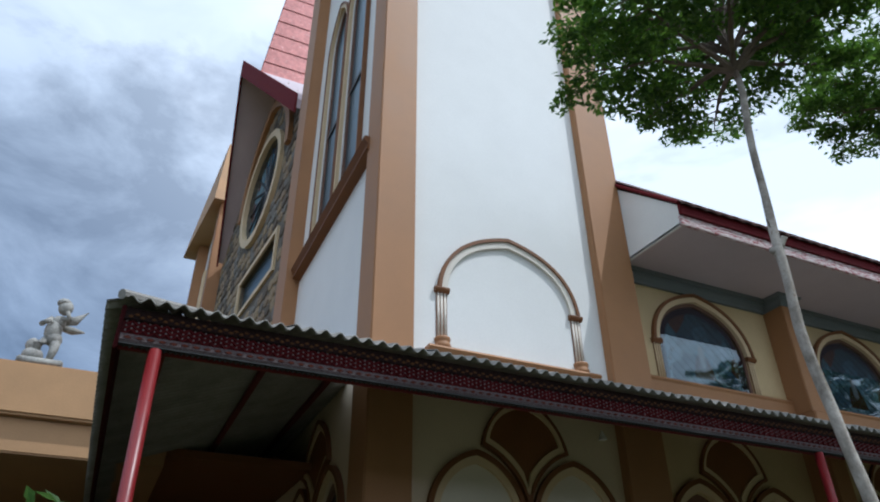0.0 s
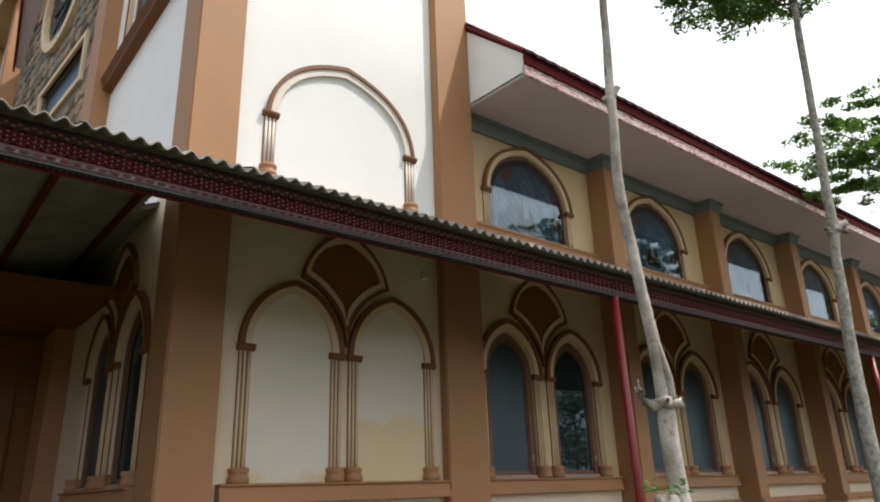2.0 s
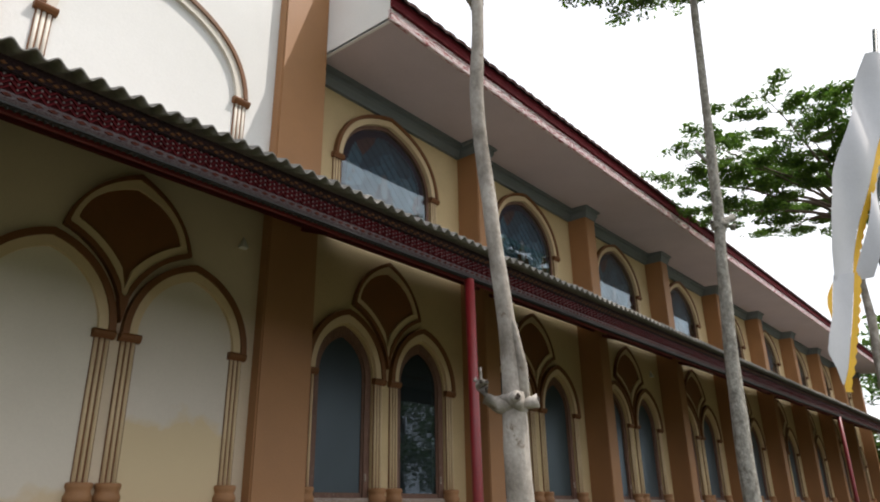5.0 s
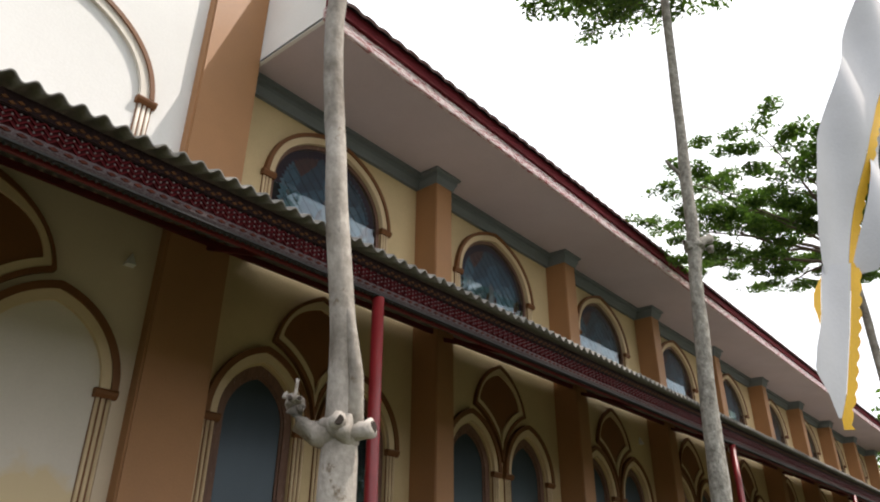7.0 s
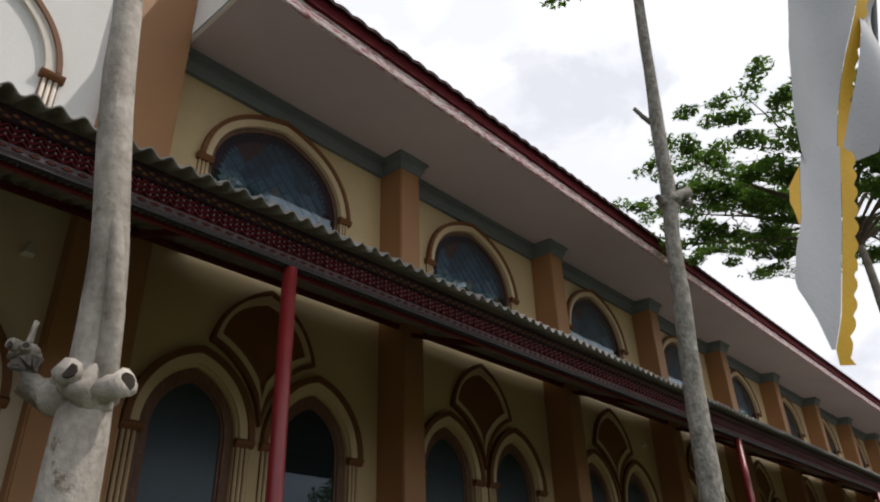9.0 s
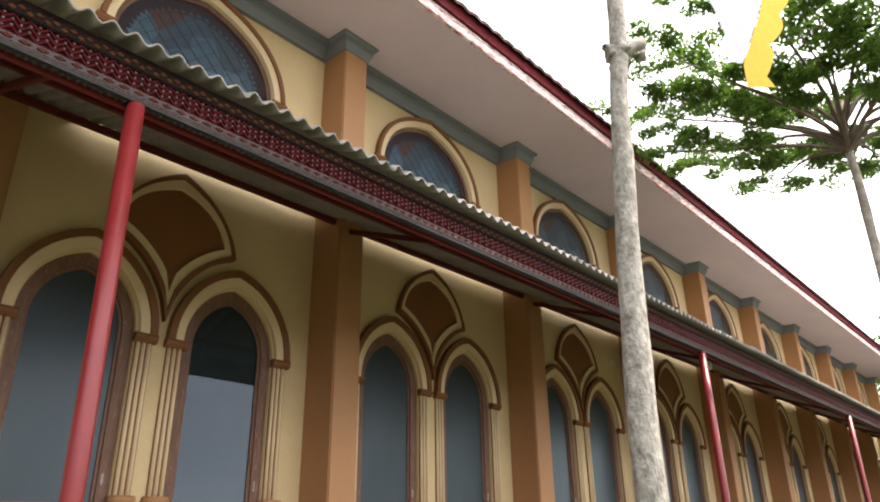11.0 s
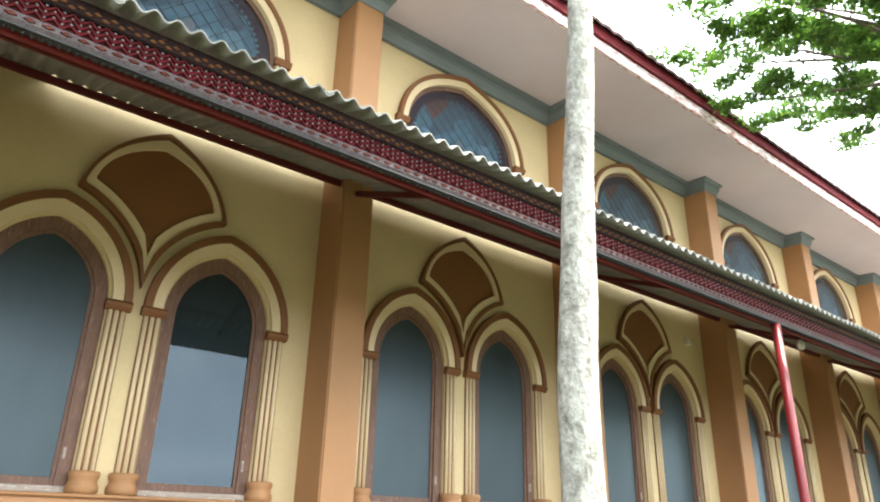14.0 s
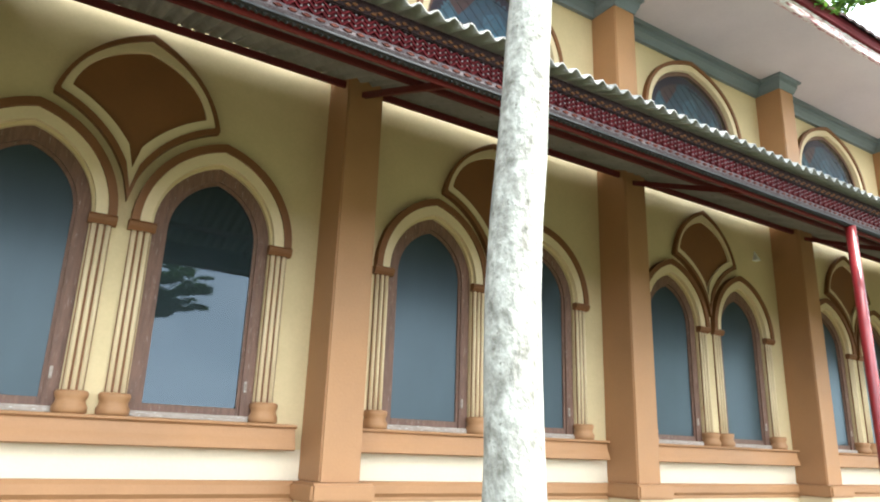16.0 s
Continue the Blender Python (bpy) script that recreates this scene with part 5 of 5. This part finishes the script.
# ---- porch and statue ----
porch = thing("porch", "flat tan entrance porch roof on dark arches", "porch", kind="structure")
PY = 9.0
part("fascia", boxed(-9, 1.2, PY, PY + 5.5, 4.25, 4.87, bevel=0.03), PORCH, porch, "tan painted porch fascia")
part("ledge", boxed(-9, 1.2, PY + 0.12, PY + 5.5, 3.85, 4.25, bevel=0.02), PORCH, porch)
# back wall coloured dark brown to put the deep porch shade into it
bm = bmesh.new()
holed_panel(bm, -9, 3.0, 0, 4.3, [arch(-1.3, 2.3, 0.75, 0.5) + [(-0.55, 0.1), (-2.05, 0.1)]], PY + 3.2, PY + 3.4)
part("wall", bm, FIELD, porch, "porch wall with an arched opening, shade put in as dark brown")
for x in (-2.6, -7.5):
    part("pier", boxed(x - 0.3, x + 0.3, PY + 0.2, PY + 0.8, 0, 3.9, bevel=0.02), BROWN, porch, "tan square pier")
# ceiling in the same dark brown, for the shade under the roof
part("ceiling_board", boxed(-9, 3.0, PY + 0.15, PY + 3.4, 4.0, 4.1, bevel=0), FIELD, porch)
part("notice_board", boxed(1.35, 2.15, PY + 3.12, PY + 3.19, 0.9, 2.3, bevel=0.01), LEAD, porch, "dark framed notice board")
# panel darkened like the wall behind it, shade rather than its own paint
part("side_panel", boxed(1.1, 2.5, PY + 3.13, PY + 3.195, 0.2, 3.3, bevel=0.01), FIELD, porch, "wall panel coloured dark brown for the porch shade")


def cherub():
    bm = bmesh.new()
    X, Y, Z = -0.38, 9.25, 4.87
    box(bm, X - 0.27, X + 0.22, Y - 0.2, Y + 0.2, Z, Z + 0.09, bevel=0.015)
    def ball(x, z, rx, rz, y=0.0, ry=None):
        bmesh.ops.create_uvsphere(bm, u_segments=14, v_segments=9, radius=1, matrix=Matrix.Translation((X + x, Y + y, Z + z)) @ Matrix.Diagonal((rx, ry or rx, rz, 1)))
    ball(-0.14, 0.17, 0.12, 0.1); ball(-0.17, 0.3, 0.08, 0.09)
    ball(0.0, 0.52, 0.1, 0.17); ball(0.03, 0.41, 0.1, 0.09); ball(0.03, 0.64, 0.085, 0.09)
    ball(0.06, 0.85, 0.088, 0.098); ball(0.03, 0.91, 0.085, 0.06)
    for pts, r in (([(0.05, 0, 0.42), (0.07, -0.06, 0.26), (0.05, -0.08, 0.09)], (0.07, 0.052, 0.035)),
                   ([(-0.03, 0, 0.4), (-0.12, -0.05, 0.3), (-0.1, -0.05, 0.1)], (0.07, 0.055, 0.038)),
                   ([(0.06, -0.05, 0.68), (0.15, -0.1, 0.66), (0.1, -0.12, 0.76)], (0.04, 0.035, 0.025)),
                   ([(-0.05, 0, 0.68), (-0.14, -0.05, 0.58), (-0.02, -0.12, 0.6)], (0.04, 0.035, 0.025))):
        tube([(X + a, Y + b3, Z + c) for a, b3, c in pts], r, 9, bm)
    for pts, r in (([(0.05, 0.08, 0.7), (0.2, 0.1, 0.74), (0.32, 0.1, 0.88)], (0.06, 0.06, 0.01)), ([(0.04, 0.08, 0.62), (0.2, 0.1, 0.6), (0.34, 0.1, 0.6)], (0.04, 0.05, 0.01))):
        tube([(X + a, Y + b3, Z + c) for a, b3, c in pts], r, 7, bm)
    return tagged(mesh_ob("statue", bm, CONCRETE, True), "weathered grey stone cherub statue on the porch roof", "statue")


cherub()


# ---- shrubs and distant trees ----
def shrub(at, size, seed, label, leaf=0.07, count=1500):
    rng = random.Random(seed)
    s = thing("shrub", label, "shrub")
    st, lv = bmesh.new(), bmesh.new()
    for i in range(9):
        an, ln = rng.uniform(0, 6.28), size * rng.uniform(0.6, 1.0)
        tip = Vector(at) + Vector((math.cos(an) * ln * 0.35, math.sin(an) * ln * 0.35, ln))
        tube([at, Vector(at).lerp(tip, 0.5) + Vector((0, 0, 0.1)), tip], [0.015, 0.01, 0.004], 5, st)
        for f in (0.5, 0.75, 1.0):
            leaf_cloud(lv, Vector(at).lerp(tip, f), (size * 0.16, size * 0.16, size * 0.12), count // 27, leaf, rng)
    part("stems", st, TWIG, s)
    part("leaves", lv, SHRUB, s)


shrub((0.02, 5.0, 0.0), 2.3, 31, "leafy green shrub beside the canopy post")
shrub((-1.0, 5.6, 0.0), 2.2, 32, "leafy green shrub near the porch")
shrub((-1.3, 12.5, 0.0), 2.0, 33, "green shrub seen beyond the porch arch")


def far_tree(at, h, w, seed):
    rng = random.Random(seed)
    t = thing("tree", "dense dark green tree beyond the church", "tree", "distant trees")
    x, y, z = at
    part("trunk", tube([(x, y, z), (x + 0.2, y, z + h * 0.5), (x, y, z + h * 0.9)], [0.3, 0.2, 0.06], 9, wobble=0.2), TWIG, t)
    bm = bmesh.new()
    for i in range(46):
        an, r, f = rng.uniform(0, 6.28), rng.uniform(0, 1) ** 0.6, rng.uniform(0.3, 1)
        rr = w * r * math.sin(min(1, (1.12 - f) * 1.6) * 1.5)
        leaf_cloud(bm, (x + rr * math.cos(an), y + rr * math.sin(an), z + h * f), (w * 0.22, w * 0.22, h * 0.06), 60, 0.2, rng)
    part("crown", bm, LEAF, t)


for i, (x, y, h, w) in enumerate(((39.6, 5.2, 10, 3.1), (38.6, 2.4, 9, 2.7), (41.4, 2.5, 12, 3.4), (44.5, 7, 10, 3.6), (47, 0.5, 11, 4.2), (40, 9.5, 7.6, 2.5), (51, 4, 13, 4.2), (47, -6, 11, 4), (40, -12, 10, 4), (33, -11, 8, 3.4), (29, -15, 8.5, 3.6), (36, -19, 10, 4), (43, -22, 11, 4.4))):
    far_tree((x, y, 0), h, w, 40 + i)
far_wall = thing("house", "low brown building beyond the end of the canopy", "house", kind="structure")
part("wall", boxed(39.9, 45.4, 4.5, 9, 0, 3.6, bevel=0.03), FIELD, far_wall)
part("roof", boxed(39.6, 45.7, 4.2, 9.3, 3.6, 3.75, bevel=0.03), TILE, far_wall)

# ---- rubble stones of the plinth and the front ----
rng = random.Random(77)
def stone_mesh(i):
    bm = bmesh.new()
    k = rng.randint(6, 8)
    rim = [(0.5 * math.cos(2 * math.pi * (j + rng.uniform(-0.25, 0.25)) / k), 0.5 * math.sin(2 * math.pi * (j + rng.uniform(-0.25, 0.25)) / k)) for j in range(k)]
    o = [bm.verts.new((x, 0.0, z)) for x, z in rim]
    m = [bm.verts.new((x * 0.86, -0.6, z * 0.86)) for x, z in rim]
    c = bm.verts.new((0, -0.8, 0))
    for j in range(k):
        bm.faces.new((o[j], o[(j + 1) % k], m[(j + 1) % k], m[j]))
        bm.faces.new((m[j], m[(j + 1) % k], c))
    bmesh.ops.recalc_face_normals(bm, faces=bm.faces)
    me = bpy.data.meshes.new("stone")
    bm.to_mesh(me)
    bm.free()
    me.materials.append(STONE[i % 4])
    return me


STONES = [stone_mesh(i) for i in range(12)]


def lay(parent, x0, x1, z0, z1, y, size, skip=lambda x, z: False, base=Matrix()):
    z = z0 + size / 2
    r = 0
    while z < z1:
        x = x0 + size * (0.5 + 0.5 * (r % 2))
        while x < x1:
            if not skip(x, z):
                ob = new("stone", rng.choice(STONES))
                ob.parent = parent
                ob.matrix_basis = base @ Matrix.Translation((x + rng.uniform(-0.1, 0.1) * size, y, z + rng.uniform(-0.08, 0.08) * size)) @ pose(0, 0, 0, 0, rng.uniform(-25, 25), 0) @ Matrix.Diagonal((size * rng.uniform(0.95, 1.25), 0.05, size * rng.uniform(0.8, 1.0), 1))
            x += size * 1.02
        z += size * 0.86
        r += 1


lay(plinth, 6.95, 15.0, 0.62, 1.04, WALL - 0.034, 0.15, skip=lambda x, z: abs(((x - FIRST) / BAY) % 1 - 0.5) < 0.085)
in_rose = lambda x, z: math.hypot(x - RX, z - RZ) < RR + 0.35 or (GL[0] - 0.25 < x < GL[1] + 0.25 and GL[2] - 0.25 < z < GL[3] + 0.25)
lay(front, -8.1, -0.1, 7.6, 17.4, 0.0, 0.36, skip=lambda x, z: in_rose(x, z) or z > 17.5 - 1.1 * abs(x - RX), base=fa)
